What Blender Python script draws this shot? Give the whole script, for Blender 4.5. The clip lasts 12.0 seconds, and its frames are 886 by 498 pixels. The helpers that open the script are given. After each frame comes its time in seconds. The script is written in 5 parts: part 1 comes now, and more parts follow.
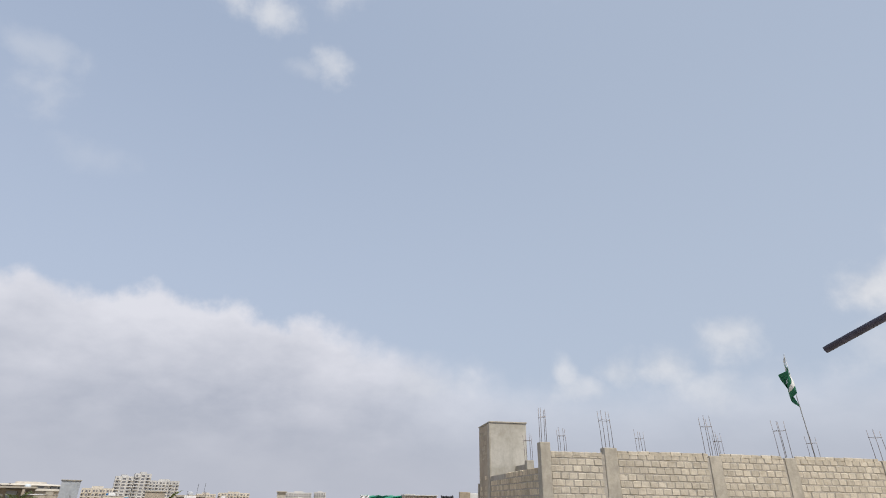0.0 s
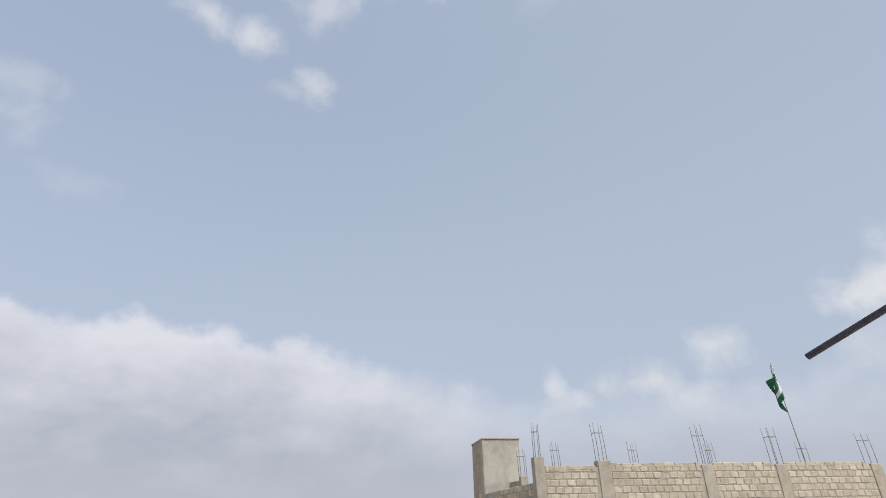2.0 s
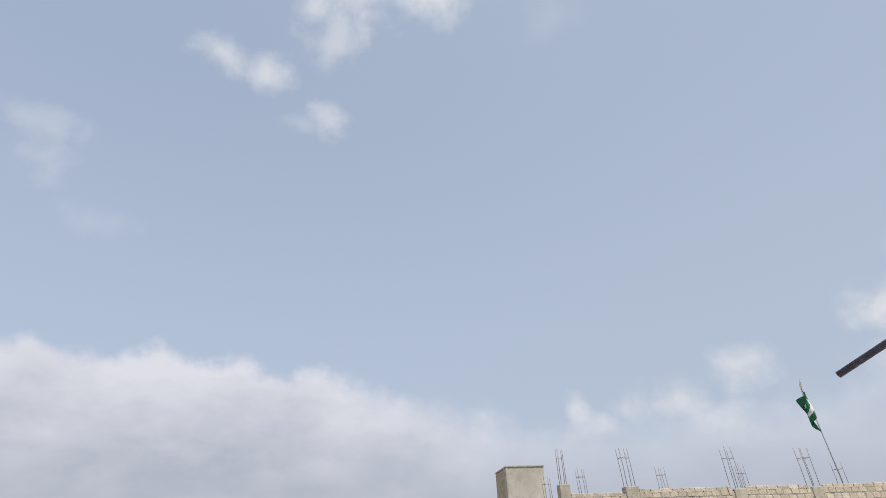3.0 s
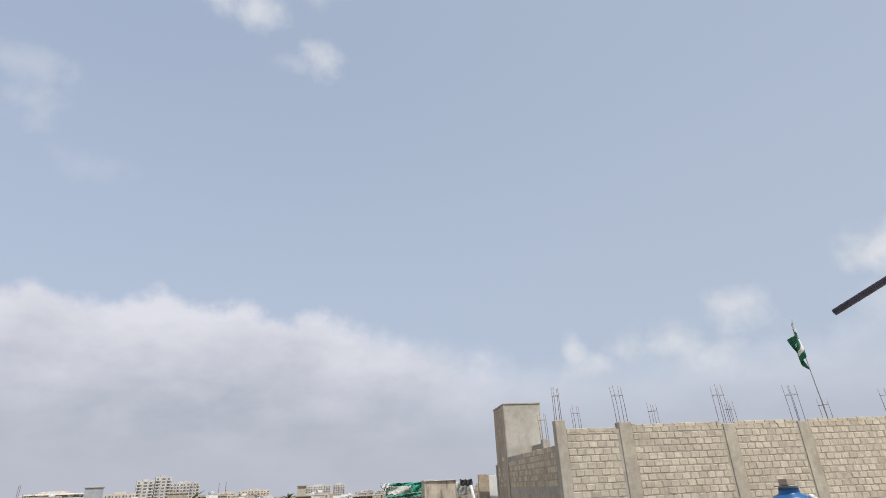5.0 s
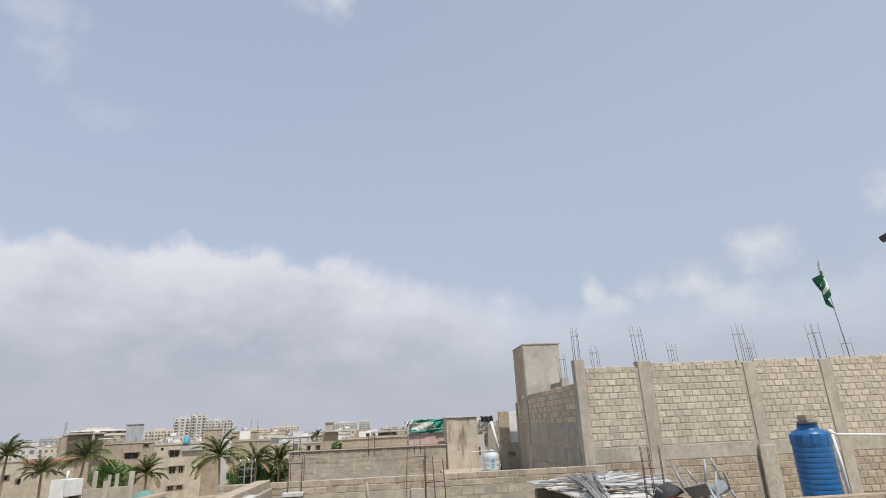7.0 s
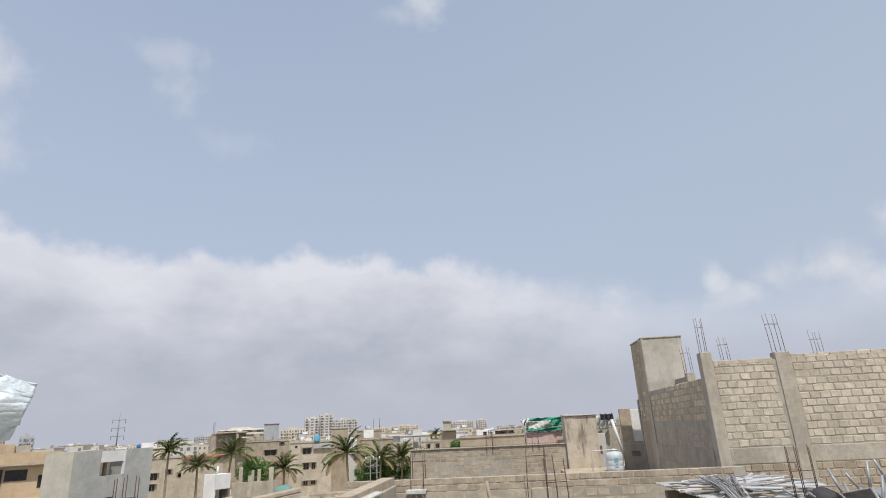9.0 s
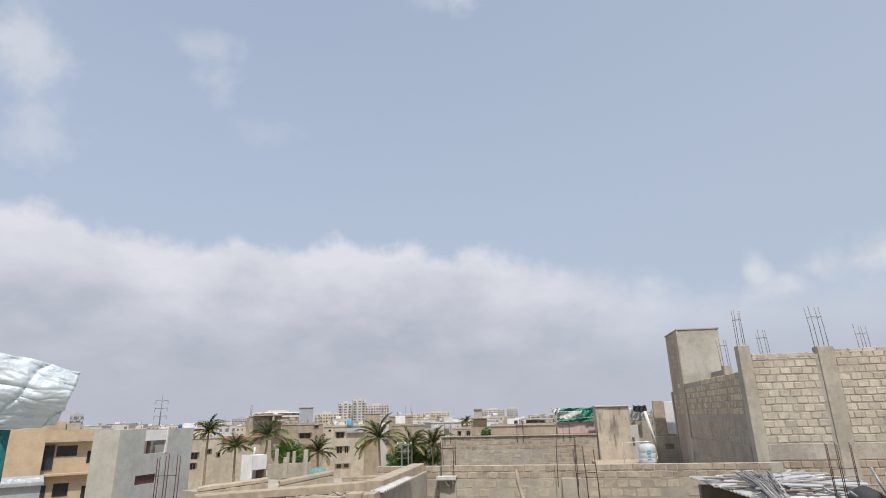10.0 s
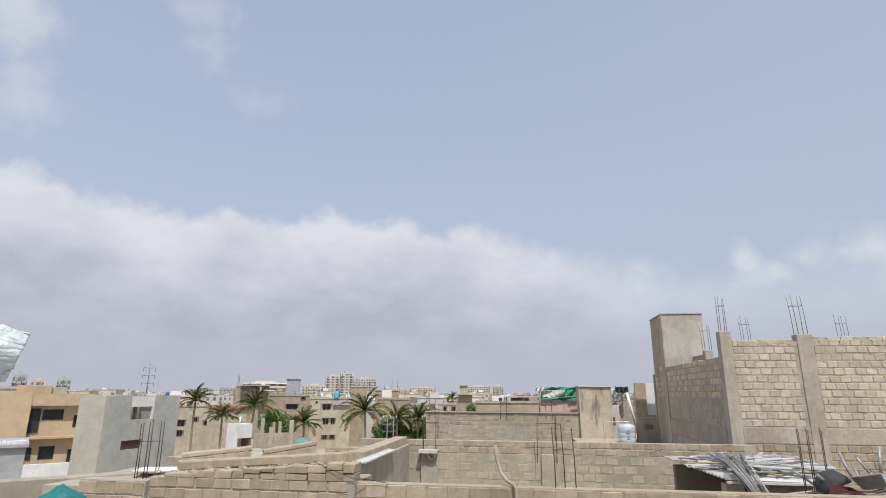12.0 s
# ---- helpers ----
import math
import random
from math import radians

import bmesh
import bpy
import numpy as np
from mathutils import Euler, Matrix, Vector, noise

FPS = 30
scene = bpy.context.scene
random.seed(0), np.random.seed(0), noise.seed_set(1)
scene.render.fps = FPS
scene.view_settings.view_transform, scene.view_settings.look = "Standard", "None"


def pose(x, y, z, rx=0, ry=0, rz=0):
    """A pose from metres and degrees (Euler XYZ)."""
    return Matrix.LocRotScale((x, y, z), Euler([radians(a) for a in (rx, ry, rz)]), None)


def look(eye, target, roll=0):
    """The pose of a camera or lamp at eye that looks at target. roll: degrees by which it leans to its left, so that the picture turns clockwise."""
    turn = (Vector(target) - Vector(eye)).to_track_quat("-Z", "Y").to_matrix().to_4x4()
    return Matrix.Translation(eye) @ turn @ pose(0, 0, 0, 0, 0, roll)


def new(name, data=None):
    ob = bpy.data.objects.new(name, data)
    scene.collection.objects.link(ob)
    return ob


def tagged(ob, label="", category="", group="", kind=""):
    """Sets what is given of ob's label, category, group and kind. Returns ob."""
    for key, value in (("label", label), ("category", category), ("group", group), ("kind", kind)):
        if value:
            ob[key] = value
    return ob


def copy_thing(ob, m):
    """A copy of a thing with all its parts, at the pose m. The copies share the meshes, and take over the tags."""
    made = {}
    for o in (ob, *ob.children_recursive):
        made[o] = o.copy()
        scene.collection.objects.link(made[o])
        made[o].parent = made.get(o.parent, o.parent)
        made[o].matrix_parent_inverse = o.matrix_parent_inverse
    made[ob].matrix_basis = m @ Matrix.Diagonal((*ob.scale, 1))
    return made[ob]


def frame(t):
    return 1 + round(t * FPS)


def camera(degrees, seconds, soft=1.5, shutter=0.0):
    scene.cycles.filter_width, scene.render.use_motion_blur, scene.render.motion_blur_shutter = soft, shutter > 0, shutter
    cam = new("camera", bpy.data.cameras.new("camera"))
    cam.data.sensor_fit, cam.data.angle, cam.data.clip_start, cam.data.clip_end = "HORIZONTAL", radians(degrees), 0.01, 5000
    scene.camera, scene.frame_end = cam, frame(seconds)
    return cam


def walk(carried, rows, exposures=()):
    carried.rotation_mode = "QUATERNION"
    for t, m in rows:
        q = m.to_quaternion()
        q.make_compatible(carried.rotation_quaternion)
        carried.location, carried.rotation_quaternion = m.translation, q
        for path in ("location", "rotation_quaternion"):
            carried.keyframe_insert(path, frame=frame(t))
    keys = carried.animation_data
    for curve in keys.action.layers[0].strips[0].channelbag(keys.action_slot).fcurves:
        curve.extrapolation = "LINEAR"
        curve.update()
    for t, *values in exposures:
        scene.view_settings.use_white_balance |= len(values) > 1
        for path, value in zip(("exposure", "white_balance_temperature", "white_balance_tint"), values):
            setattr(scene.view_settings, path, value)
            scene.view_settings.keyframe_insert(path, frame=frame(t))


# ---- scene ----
cam = camera(78.0, 12.0, soft=1.0)
PATH = [
    (0, (-0.09, -0.534, 8.559), (0.178, 1.26, 9.401), 1.0),
    (0.5, (-0.098, -0.542, 8.555), (0.224, 1.262, 9.355), 1.3),
    (1, (-0.111, -0.556, 8.546), (0.226, 1.272, 9.285), 1.2),
    (1.5, (-0.129, -0.579, 8.539), (0.221, 1.257, 9.251), 0.5),
    (2, (-0.154, -0.614, 8.541), (0.159, 1.146, 9.438), -1.3),
    (2.5, (-0.18, -0.642, 8.538), (0.076, 1.081, 9.521), -2.2),
    (4.5, (-0.151, -0.607, 8.547), (0.112, 1.166, 9.434), -2.7),
    (5, (-0.17, -0.611, 8.537), (0.092, 1.203, 9.336), -2.6),
    (5.5, (-0.163, -0.598, 8.533), (0.101, 1.241, 9.273), -2.3),
    (6, (-0.156, -0.584, 8.53), (0.102, 1.284, 9.197), -2.4),
    (6.5, (-0.144, -0.559, 8.531), (0.097, 1.328, 9.15), -2.5),
    (8.5, (-0.163, -0.395, 8.538), (-0.242, 1.507, 9.15), -2.7),
    (9, (-0.146, -0.427, 8.54), (-0.334, 1.464, 9.164), -2.8),
    (9.5, (-0.14, -0.44, 8.541), (-0.434, 1.442, 9.15), -2.5),
    (10, (-0.125, -0.443, 8.548), (-0.432, 1.444, 9.136), -1.4),
    (10.5, (-0.113, -0.441, 8.535), (-0.421, 1.45, 9.109), -0.6),
    (11, (-0.09, -0.439, 8.538), (-0.394, 1.461, 9.085), -0.0),
    (11.5, (-0.065, -0.45, 8.543), (-0.359, 1.46, 9.058), 0.4),
    (12, (-0.054, -0.46, 8.54), (-0.335, 1.453, 9.048), 0.3),
]
walk(cam, [(t, look(eye, target, roll)) for t, eye, target, roll in PATH])

# ---- world, sun, exposure ----
scene.view_settings.exposure = 0.52
GROUND = -3.4
SUN_EL, SUN_AZ = 62.0, 158.0   # degrees above the horizon; degrees clockwise from +y

sun = new("sun", bpy.data.lights.new("sun", "SUN"))
sun.data.energy, sun.data.angle, sun.data.color = 2.85, radians(0.6), (1.0, 0.95, 0.87)
_a, _e = radians(SUN_AZ), radians(SUN_EL)
sun.matrix_world = look((0, 0, 60), (-math.sin(_a) * math.cos(_e), -math.cos(_a) * math.cos(_e), 60 - math.sin(_e)))


class Net:
    """Short hand for shader nodes."""

    def __init__(self, tree):
        self.tree = tree
        tree.nodes.clear()

    def node(self, kind, **inputs):
        n = self.tree.nodes.new("ShaderNode" + kind)
        for key, value in inputs.items():
            self.put(n.inputs[key.replace("_", " ")], value)
        return n

    def put(self, socket, value):
        if isinstance(value, bpy.types.NodeSocket):
            self.tree.links.new(value, socket)
        else:
            socket.default_value = value

    def math(self, op, a, b=0.0, c=0.0, clamp=False):
        n = self.tree.nodes.new("ShaderNodeMath")
        n.operation, n.use_clamp = op, clamp
        for k, v in enumerate((a, b, c)):
            self.put(n.inputs[k], v)
        return n.outputs[0]

    def step(self, v, lo, hi, out_lo=0.0, out_hi=1.0):
        n = self.tree.nodes.new("ShaderNodeMapRange")
        n.interpolation_type = "SMOOTHSTEP"
        for k, x in enumerate((v, lo, hi, out_lo, out_hi)):
            self.put(n.inputs[k], x)
        return n.outputs[0]

    def mix(self, fac, a, b, blend="MIX"):
        n = self.tree.nodes.new("ShaderNodeMix")
        n.data_type, n.blend_type = "RGBA", blend
        for k, v in ((0, fac), (6, a), (7, b)):
            self.put(n.inputs[k], v if not isinstance(v, tuple) else (*v, 1.0)[:4])
        return n.outputs[2]

    def noise(self, vector, scale, detail=4.0, rough=0.55):
        n = self.node("TexNoise", Vector=vector, Scale=scale, Detail=detail, Roughness=rough)
        return n.outputs["Fac"]


def make_world():
    world = bpy.data.worlds.new("sky")
    scene.world = world
    world.use_nodes = True
    n = Net(world.node_tree)
    way = n.node("TexCoord").outputs["Generated"]
    sep = n.node("SeparateXYZ", Vector=way)
    x, y, z = sep.outputs
    az = n.math("MULTIPLY", n.math("ARCTAN2", x, y), 57.2958)
    el = n.math("MULTIPLY", n.math("ARCSINE", z), 57.2958)
    sky = n.node("TexSky")
    sky.sky_type, sky.sun_disc = "NISHITA", False
    sky.sun_elevation, sky.sun_rotation = radians(SUN_EL), radians(SUN_AZ)
    sky.air_density, sky.dust_density, sky.altitude = 1.3, 4.0, 0.0
    clear = n.mix(1.0, sky.outputs[0], (0.085, 0.085, 0.085), "MULTIPLY")
    haze = n.mix(n.step(el, 12, 48), (0.344, 0.398, 0.502), (0.272, 0.328, 0.434))
    haze = n.mix(n.step(az, -40, 45, 0.0, 0.5), haze, (0.332, 0.380, 0.456))
    base = n.mix(0.86, clear, haze)
    # billows: fractal noise and rounded cells, with a slow warp
    slow = n.node("SeparateXYZ", Vector=n.node("TexNoise", Vector=way, Scale=6.0, Detail=3.0, Roughness=0.5).outputs["Color"])
    azw = n.math("ADD", az, n.math("MULTIPLY_ADD", slow.outputs[0], 7.0, -3.5))
    elw = n.math("ADD", el, n.math("MULTIPLY_ADD", slow.outputs[1], 5.0, -2.5))
    fbm = n.noise(way, 13.0, 9.0, 0.6)
    cells = n.node("TexVoronoi", Vector=n.node("VectorMath", Vector=way).outputs[0], Scale=19.0)
    cells.feature = "SMOOTH_F1"
    n.put(cells.inputs["Detail"], 2.0)
    rag = n.math("SUBTRACT", n.math("ADD", n.math("MULTIPLY", fbm, 1.5), n.math("MULTIPLY", cells.outputs["Distance"], -0.22)), 0.655)

    def inside(a, e, ra, re):
        """One at the middle of a patch of sky, nought at its rim, less beyond."""
        du = n.math("DIVIDE", n.math("SUBTRACT", azw, a), ra)
        dv = n.math("DIVIDE", n.math("SUBTRACT", elw, e), re)
        return n.math("SUBTRACT", 1.0, n.math("SQRT", n.math("ADD", n.math("MULTIPLY", du, du), n.math("MULTIPLY", dv, dv))))

    def union(patches, harsh, spread, strength_rag):
        best = None
        for a, e, ra, re, strength in patches:
            m = n.math("ADD", inside(a, e, ra, re), n.math("MULTIPLY", rag, strength_rag))
            m = n.math("MULTIPLY", n.step(m, harsh, harsh + spread), strength)
            best = m if best is None else n.math("MAXIMUM", best, m)
        return best

    high = union(((-3, 55.5, 13, 6, 0.95), (9, 56, 8, 5, 0.9), (-6, 50, 4, 4.5, 0.6), (-21, 45.5, 6.0, 2.6, 0.8), (-15, 45.0, 5.5, 2.6, 0.85), (-6.0, 42.0, 3.6, 2.6, 0.75), (-9.0, 40.8, 4.5, 1.2, 0.3),
                  (-36.2, 35.2, 4.2, 2.0, 0.34), (-34.6, 31.8, 3.4, 2.8, 0.42), (-29.3, 28.3, 4.2, 2.2, 0.18), (-50, 30, 5.0, 6, 0.7), (-47.6, 24.2, 3.6, 4.0, 0.45), (26, 51, 6, 3, 0.15),
                  (-60, 45, 16, 10, 0.6), (60, 52, 14, 8, 0.5), (170, 40, 30, 14, 0.7), (120, 30, 30, 10, 0.7), (-120, 34, 30, 12, 0.7)), -0.1, 1.15, 1.5)
    # the long bank of cumulus
    top = n.step(az, -8, 22, 17.4, 12.8)
    for a, half, lift in ((-21.0, 8.5, 1.7), (-12.8, 4.6, 1.3), (-48, 11, 1.8), (-31.5, 4.0, 0.7), (-6.5, 4.0, 0.8)):
        top = n.math("ADD", top, n.step(n.math("ABSOLUTE", n.math("SUBTRACT", azw, a)), half, 0.0, 0.0, lift))
    below = n.math("SUBTRACT", top, el)
    depth = n.math("ADD", below, n.math("MULTIPLY", rag, 3.6))
    edge = n.step(az, -9, 10, 1.9, 5.0)
    bank = n.math("MULTIPLY", n.step(n.math("DIVIDE", depth, edge), 0.0, 1.0), n.step(az, -5, 24, 0.97, 0.45))
    heads = union(((37, 14.3, 4.6, 3.0, 0.75), (31, 12.3, 4.2, 2.7, 0.75), (27, 12.0, 2.8, 2.6, 0.6), (21.2, 11.8, 2.0, 2.3, 0.6), (22.4, 10.3, 5.0, 1.9, 0.5),
                   (34, 9.9, 5.5, 2.1, 0.5), (50.2, 17.0, 4.6, 3.4, 1.0), (56, 19, 7, 5, 1.0), (8, 11.0, 6, 2.2, 0.3), (51, 12, 8, 3, 0.4)), -0.1, 1.0, 1.1)
    flat = n.node("Mapping", Vector=way, Scale=(1.0, 1.0, 1.9)).outputs[0]
    lobes = n.noise(flat, 7.0, 6.0, 0.55)
    rim = n.step(depth, 0.8, 4.0, 0.12, 0.0)
    light = n.math("ADD", n.math("ADD", n.step(below, 2.0, 11.5, 0.78, 0.10), rim), n.math("MULTIPLY_ADD", lobes, 1.5, -0.68), clamp=True)
    body = n.mix(light, (0.308, 0.328, 0.388), (0.512, 0.517, 0.562))
    col = n.mix(high, base, (0.49, 0.505, 0.54))
    col = n.mix(bank, col, body)
    col = n.mix(heads, col, n.mix(n.math("MULTIPLY_ADD", rag, 1.2, 0.55, True), (0.40, 0.425, 0.475), (0.565, 0.57, 0.59)))
    col = n.mix(n.step(el, 10, 1.0, 0.0, 0.8), col, (0.337, 0.352, 0.404))
    bg = n.node("Background", Color=col, Strength=1.0)
    out = n.node("OutputWorld")
    n.tree.links.new(bg.outputs[0], out.inputs["Surface"])


make_world()


# ---- materials ----
def mat(name, a, b, scale=1.0, fine=18.0, rough=0.9, metal=0.0, bump=0.3, stain=None, stain_amount=0.5, per_piece=0.0, grime=3.0):
    """Two-scale surface: patches of colours a and b, fine grain, optional streaky stain, variation from piece to piece."""
    m = bpy.data.materials.new(name)
    m.use_nodes = True
    n = Net(m.node_tree)
    pos = n.node("NewGeometry").outputs["Position"]
    big = n.noise(pos, scale, 5.0, 0.6)
    mid = n.noise(pos, scale * 4.3, 5.0, 0.6)
    small = n.noise(pos, fine, 6.0, 0.65)
    col = n.mix(n.step(n.math("MULTIPLY_ADD", mid, 0.5, n.math("MULTIPLY", big, 0.5)), 0.36, 0.64), tuple(0.88 * v for v in a), b)
    col = n.mix(n.step(small, 0.3, 0.8, 0.0, 0.28), col, tuple(0.62 * v for v in a))
    if stain:
        low = n.node("Mapping", Vector=pos, Scale=(1.0, 1.0, 0.18))
        streak = n.noise(low.outputs[0], grime, 6.0, 0.7)
        col = n.mix(n.math("MULTIPLY", n.step(streak, 0.48, 0.72), stain_amount), col, stain)
    if per_piece:
        r = n.node("ObjectInfo").outputs["Random"]
        i = n.node("NewGeometry").outputs["Random Per Island"]
        v = n.math("MULTIPLY_ADD", n.math("FRACT", n.math("ADD", r, i)), 2 * per_piece, 1.0 - per_piece)
        col = n.mix(1.0, col, n.node("CombineColor", Red=v, Green=v, Blue=n.math("MULTIPLY", v, 0.98)).outputs[0], "MULTIPLY")
    relief = n.node("Bump", Strength=bump, Distance=0.02, Height=n.math("ADD", small, n.math("MULTIPLY", big, 0.5)))
    p = n.node("BsdfPrincipled", Base_Color=col, Roughness=n.math("MULTIPLY_ADD", small, 0.15, rough - 0.08), Metallic=metal, Normal=relief.outputs[0])
    n.tree.links.new(p.outputs[0], n.node("OutputMaterial").inputs["Surface"])
    return m


BLOCK = mat("sand block", (0.495, 0.44, 0.36), (0.58, 0.525, 0.44), 2.2, 30, 0.95, bump=0.5, per_piece=0.13, stain=(0.36, 0.31, 0.24), stain_amount=0.4)
BLOCK_OLD = mat("weathered block", (0.365, 0.30, 0.228), (0.455, 0.38, 0.293), 1.6, 26, 0.95, bump=0.55, per_piece=0.16, stain=(0.27, 0.23, 0.18), stain_amount=0.5)
BLOCK_TAN = mat("tan block", (0.53, 0.44, 0.325), (0.61, 0.53, 0.405), 2.0, 28, 0.95, bump=0.5, per_piece=0.22, stain=(0.33, 0.27, 0.19), stain_amount=0.4)
LIME = mat("lime-streaked concrete", (0.37, 0.335, 0.28), (0.46, 0.42, 0.355), 1.6, 20, 0.93, bump=0.6, stain=(0.60, 0.58, 0.53), stain_amount=0.45, grime=4.0)
MORTAR = mat("mortar", (0.365, 0.335, 0.29), (0.44, 0.405, 0.355), 1.5, 25, 0.95, bump=0.6, stain=(0.33, 0.295, 0.24))
CONCRETE = mat("raw concrete", (0.39, 0.355, 0.295), (0.48, 0.44, 0.37), 0.9, 16, 0.92, bump=0.4, stain=(0.27, 0.25, 0.21), stain_amount=0.55)
PLASTER = mat("cement plaster", (0.345, 0.31, 0.25), (0.43, 0.385, 0.315), 0.7, 12, 0.92, bump=0.3, stain=(0.24, 0.22, 0.19), stain_amount=0.6, grime=2.0)
# One render in two tones: the cooler shaded face and warmer sunlit face are coloured in.
GREY_SHADED = mat("grey render", (0.415, 0.425, 0.415), (0.475, 0.485, 0.47), 0.5, 9, 0.9, bump=0.2, stain=(0.30, 0.30, 0.29), stain_amount=0.35, grime=1.2)
GREY_SUNLIT = mat("grey render in sunlit tone", (0.465, 0.45, 0.395), (0.52, 0.505, 0.445), 0.5, 9, 0.9, bump=0.2, stain=(0.36, 0.34, 0.30), stain_amount=0.35, grime=1.2)
BEIGE = mat("peach paint", (0.50, 0.385, 0.26), (0.54, 0.425, 0.295), 0.4, 8, 0.85, bump=0.12, stain=(0.50, 0.36, 0.23), stain_amount=0.3)
BEIGE_DARK = mat("ochre paint", (0.50, 0.36, 0.20), (0.54, 0.40, 0.24), 0.4, 8, 0.85, bump=0.12)
WHITE = mat("white paint", (0.74, 0.74, 0.73), (0.80, 0.80, 0.79), 0.6, 10, 0.7, bump=0.12, stain=(0.55, 0.54, 0.5), stain_amount=0.3)
CREAM = mat("cream house paint", (0.415, 0.37, 0.30), (0.505, 0.455, 0.375), 0.3, 4, 0.9, bump=0.2, stain=(0.30, 0.255, 0.2), stain_amount=0.6, grime=0.8)
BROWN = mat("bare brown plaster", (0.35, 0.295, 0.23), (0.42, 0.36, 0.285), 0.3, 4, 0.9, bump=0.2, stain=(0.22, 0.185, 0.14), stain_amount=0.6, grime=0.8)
# Distance haze is mixed into these three paints; FARGREY also has shade in it.
FARWHITE = mat("haze-paled tower paint", (0.50, 0.49, 0.475), (0.57, 0.56, 0.545), 0.05, 1.0, 0.9, bump=0.1)
FARCREAM = mat("haze-paled cream tower paint", (0.54, 0.495, 0.425), (0.60, 0.55, 0.475), 0.05, 1.0, 0.9, bump=0.1)
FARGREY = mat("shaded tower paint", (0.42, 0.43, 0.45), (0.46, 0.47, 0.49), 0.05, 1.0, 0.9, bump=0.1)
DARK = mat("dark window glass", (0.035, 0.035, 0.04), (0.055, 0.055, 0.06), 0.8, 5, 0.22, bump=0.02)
# Glass and steel lightened in colour to stand for haze over distance.
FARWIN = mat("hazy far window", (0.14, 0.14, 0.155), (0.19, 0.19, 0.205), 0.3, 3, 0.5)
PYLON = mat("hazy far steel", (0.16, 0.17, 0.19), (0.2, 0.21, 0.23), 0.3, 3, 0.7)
FAINT = mat("plaster-smeared block", (0.41, 0.35, 0.27), (0.49, 0.425, 0.335), 1.6, 20, 0.95, bump=0.4, per_piece=0.06, stain=(0.27, 0.245, 0.2), stain_amount=0.4)
# Plaster with the gloom of voids and interiors put into its colour.
INNER = mat("shade-darkened plaster", (0.16, 0.13, 0.10), (0.2, 0.17, 0.13), 0.8, 6, 0.95)
RUST = mat("rusty steel bar", (0.095, 0.055, 0.045), (0.14, 0.085, 0.068), 6, 60, 0.75, metal=0.3, bump=0.4)
STEEL = mat("dull steel bar", (0.20, 0.18, 0.18), (0.27, 0.24, 0.235), 6, 60, 0.6, metal=0.5, bump=0.3)
SHEET = mat("painted corrugated sheet", (0.50, 0.50, 0.48), (0.60, 0.60, 0.58), 1.2, 20, 0.55, bump=0.2, stain=(0.40, 0.33, 0.27), stain_amount=0.4)
STICK = mat("weathered conduit", (0.25, 0.24, 0.24), (0.40, 0.39, 0.39), 2.0, 20, 0.7, per_piece=0.5, bump=0.2)
SAND = mat("dusty ground", (0.44, 0.36, 0.24), (0.54, 0.44, 0.30), 0.06, 1.2, 0.97, bump=0.4, stain=(0.30, 0.27, 0.2), stain_amount=0.3, grime=0.2)
TANK_BLUE = mat("blue polyethylene", (0.008, 0.095, 0.27), (0.014, 0.125, 0.33), 1.2, 14, 0.4, bump=0.05, stain=(0.12, 0.26, 0.42), stain_amount=0.25)
TANK_WHITE = mat("white polyethylene", (0.52, 0.58, 0.62), (0.60, 0.65, 0.69), 1.2, 14, 0.5, bump=0.05)
PVC = mat("white plastic pipe", (0.75, 0.75, 0.74), (0.8, 0.8, 0.79), 2, 20, 0.5)
TEAL = mat("teal plastic cloth", (0.006, 0.13, 0.13), (0.01, 0.19, 0.185), 5, 40, 0.55, bump=0.5)
TARP = mat("green tarpaulin", (0.02, 0.22, 0.14), (0.03, 0.30, 0.20), 1.5, 12, 0.6, bump=0.4)
TARP_PALE = mat("faded tarpaulin", (0.44, 0.46, 0.41), (0.55, 0.56, 0.51), 1.2, 12, 0.7, bump=0.4)
PINK = mat("pink wall paint", (0.60, 0.43, 0.38), (0.65, 0.49, 0.44), 0.6, 8, 0.9, bump=0.15, stain=(0.5, 0.4, 0.34))
TOWER = mat("pale tower concrete", (0.40, 0.37, 0.31), (0.53, 0.505, 0.45), 0.45, 10, 0.92, bump=0.3, stain=(0.30, 0.275, 0.23), stain_amount=0.5, grime=1.4)
LEAF = mat("palm leaf", (0.085, 0.125, 0.03), (0.19, 0.215, 0.07), 0.8, 6, 0.55, per_piece=0.4)
LEAF_DRY = mat("dry palm leaf", (0.24, 0.19, 0.09), (0.30, 0.24, 0.13), 0.8, 6, 0.8, per_piece=0.3)
BUSH = mat("bush leaf", (0.05, 0.14, 0.022), (0.115, 0.225, 0.04), 0.8, 6, 0.6, per_piece=0.45)
BARK = mat("palm bark", (0.27, 0.22, 0.16), (0.34, 0.285, 0.215), 2.0, 14, 0.95, bump=0.7)
RUBBER = mat("dark rubber", (0.03, 0.03, 0.035), (0.05, 0.05, 0.055), 3, 30, 0.8)
MAROON = mat("maroon painted metal", (0.13, 0.045, 0.04), (0.18, 0.065, 0.055), 3, 30, 0.6, bump=0.2)
GALV = mat("grey painted metal", (0.30, 0.31, 0.32), (0.40, 0.41, 0.42), 2, 20, 0.5, metal=0.3, bump=0.2)
ROD = mat("dark painted pipe", (0.045, 0.041, 0.064), (0.08, 0.072, 0.105), 14, 160, 0.5, metal=0.2, bump=0.01)
GREEN_FLAG = mat("green flag cloth", (0.014, 0.13, 0.07), (0.022, 0.165, 0.09), 2, 30, 0.8)
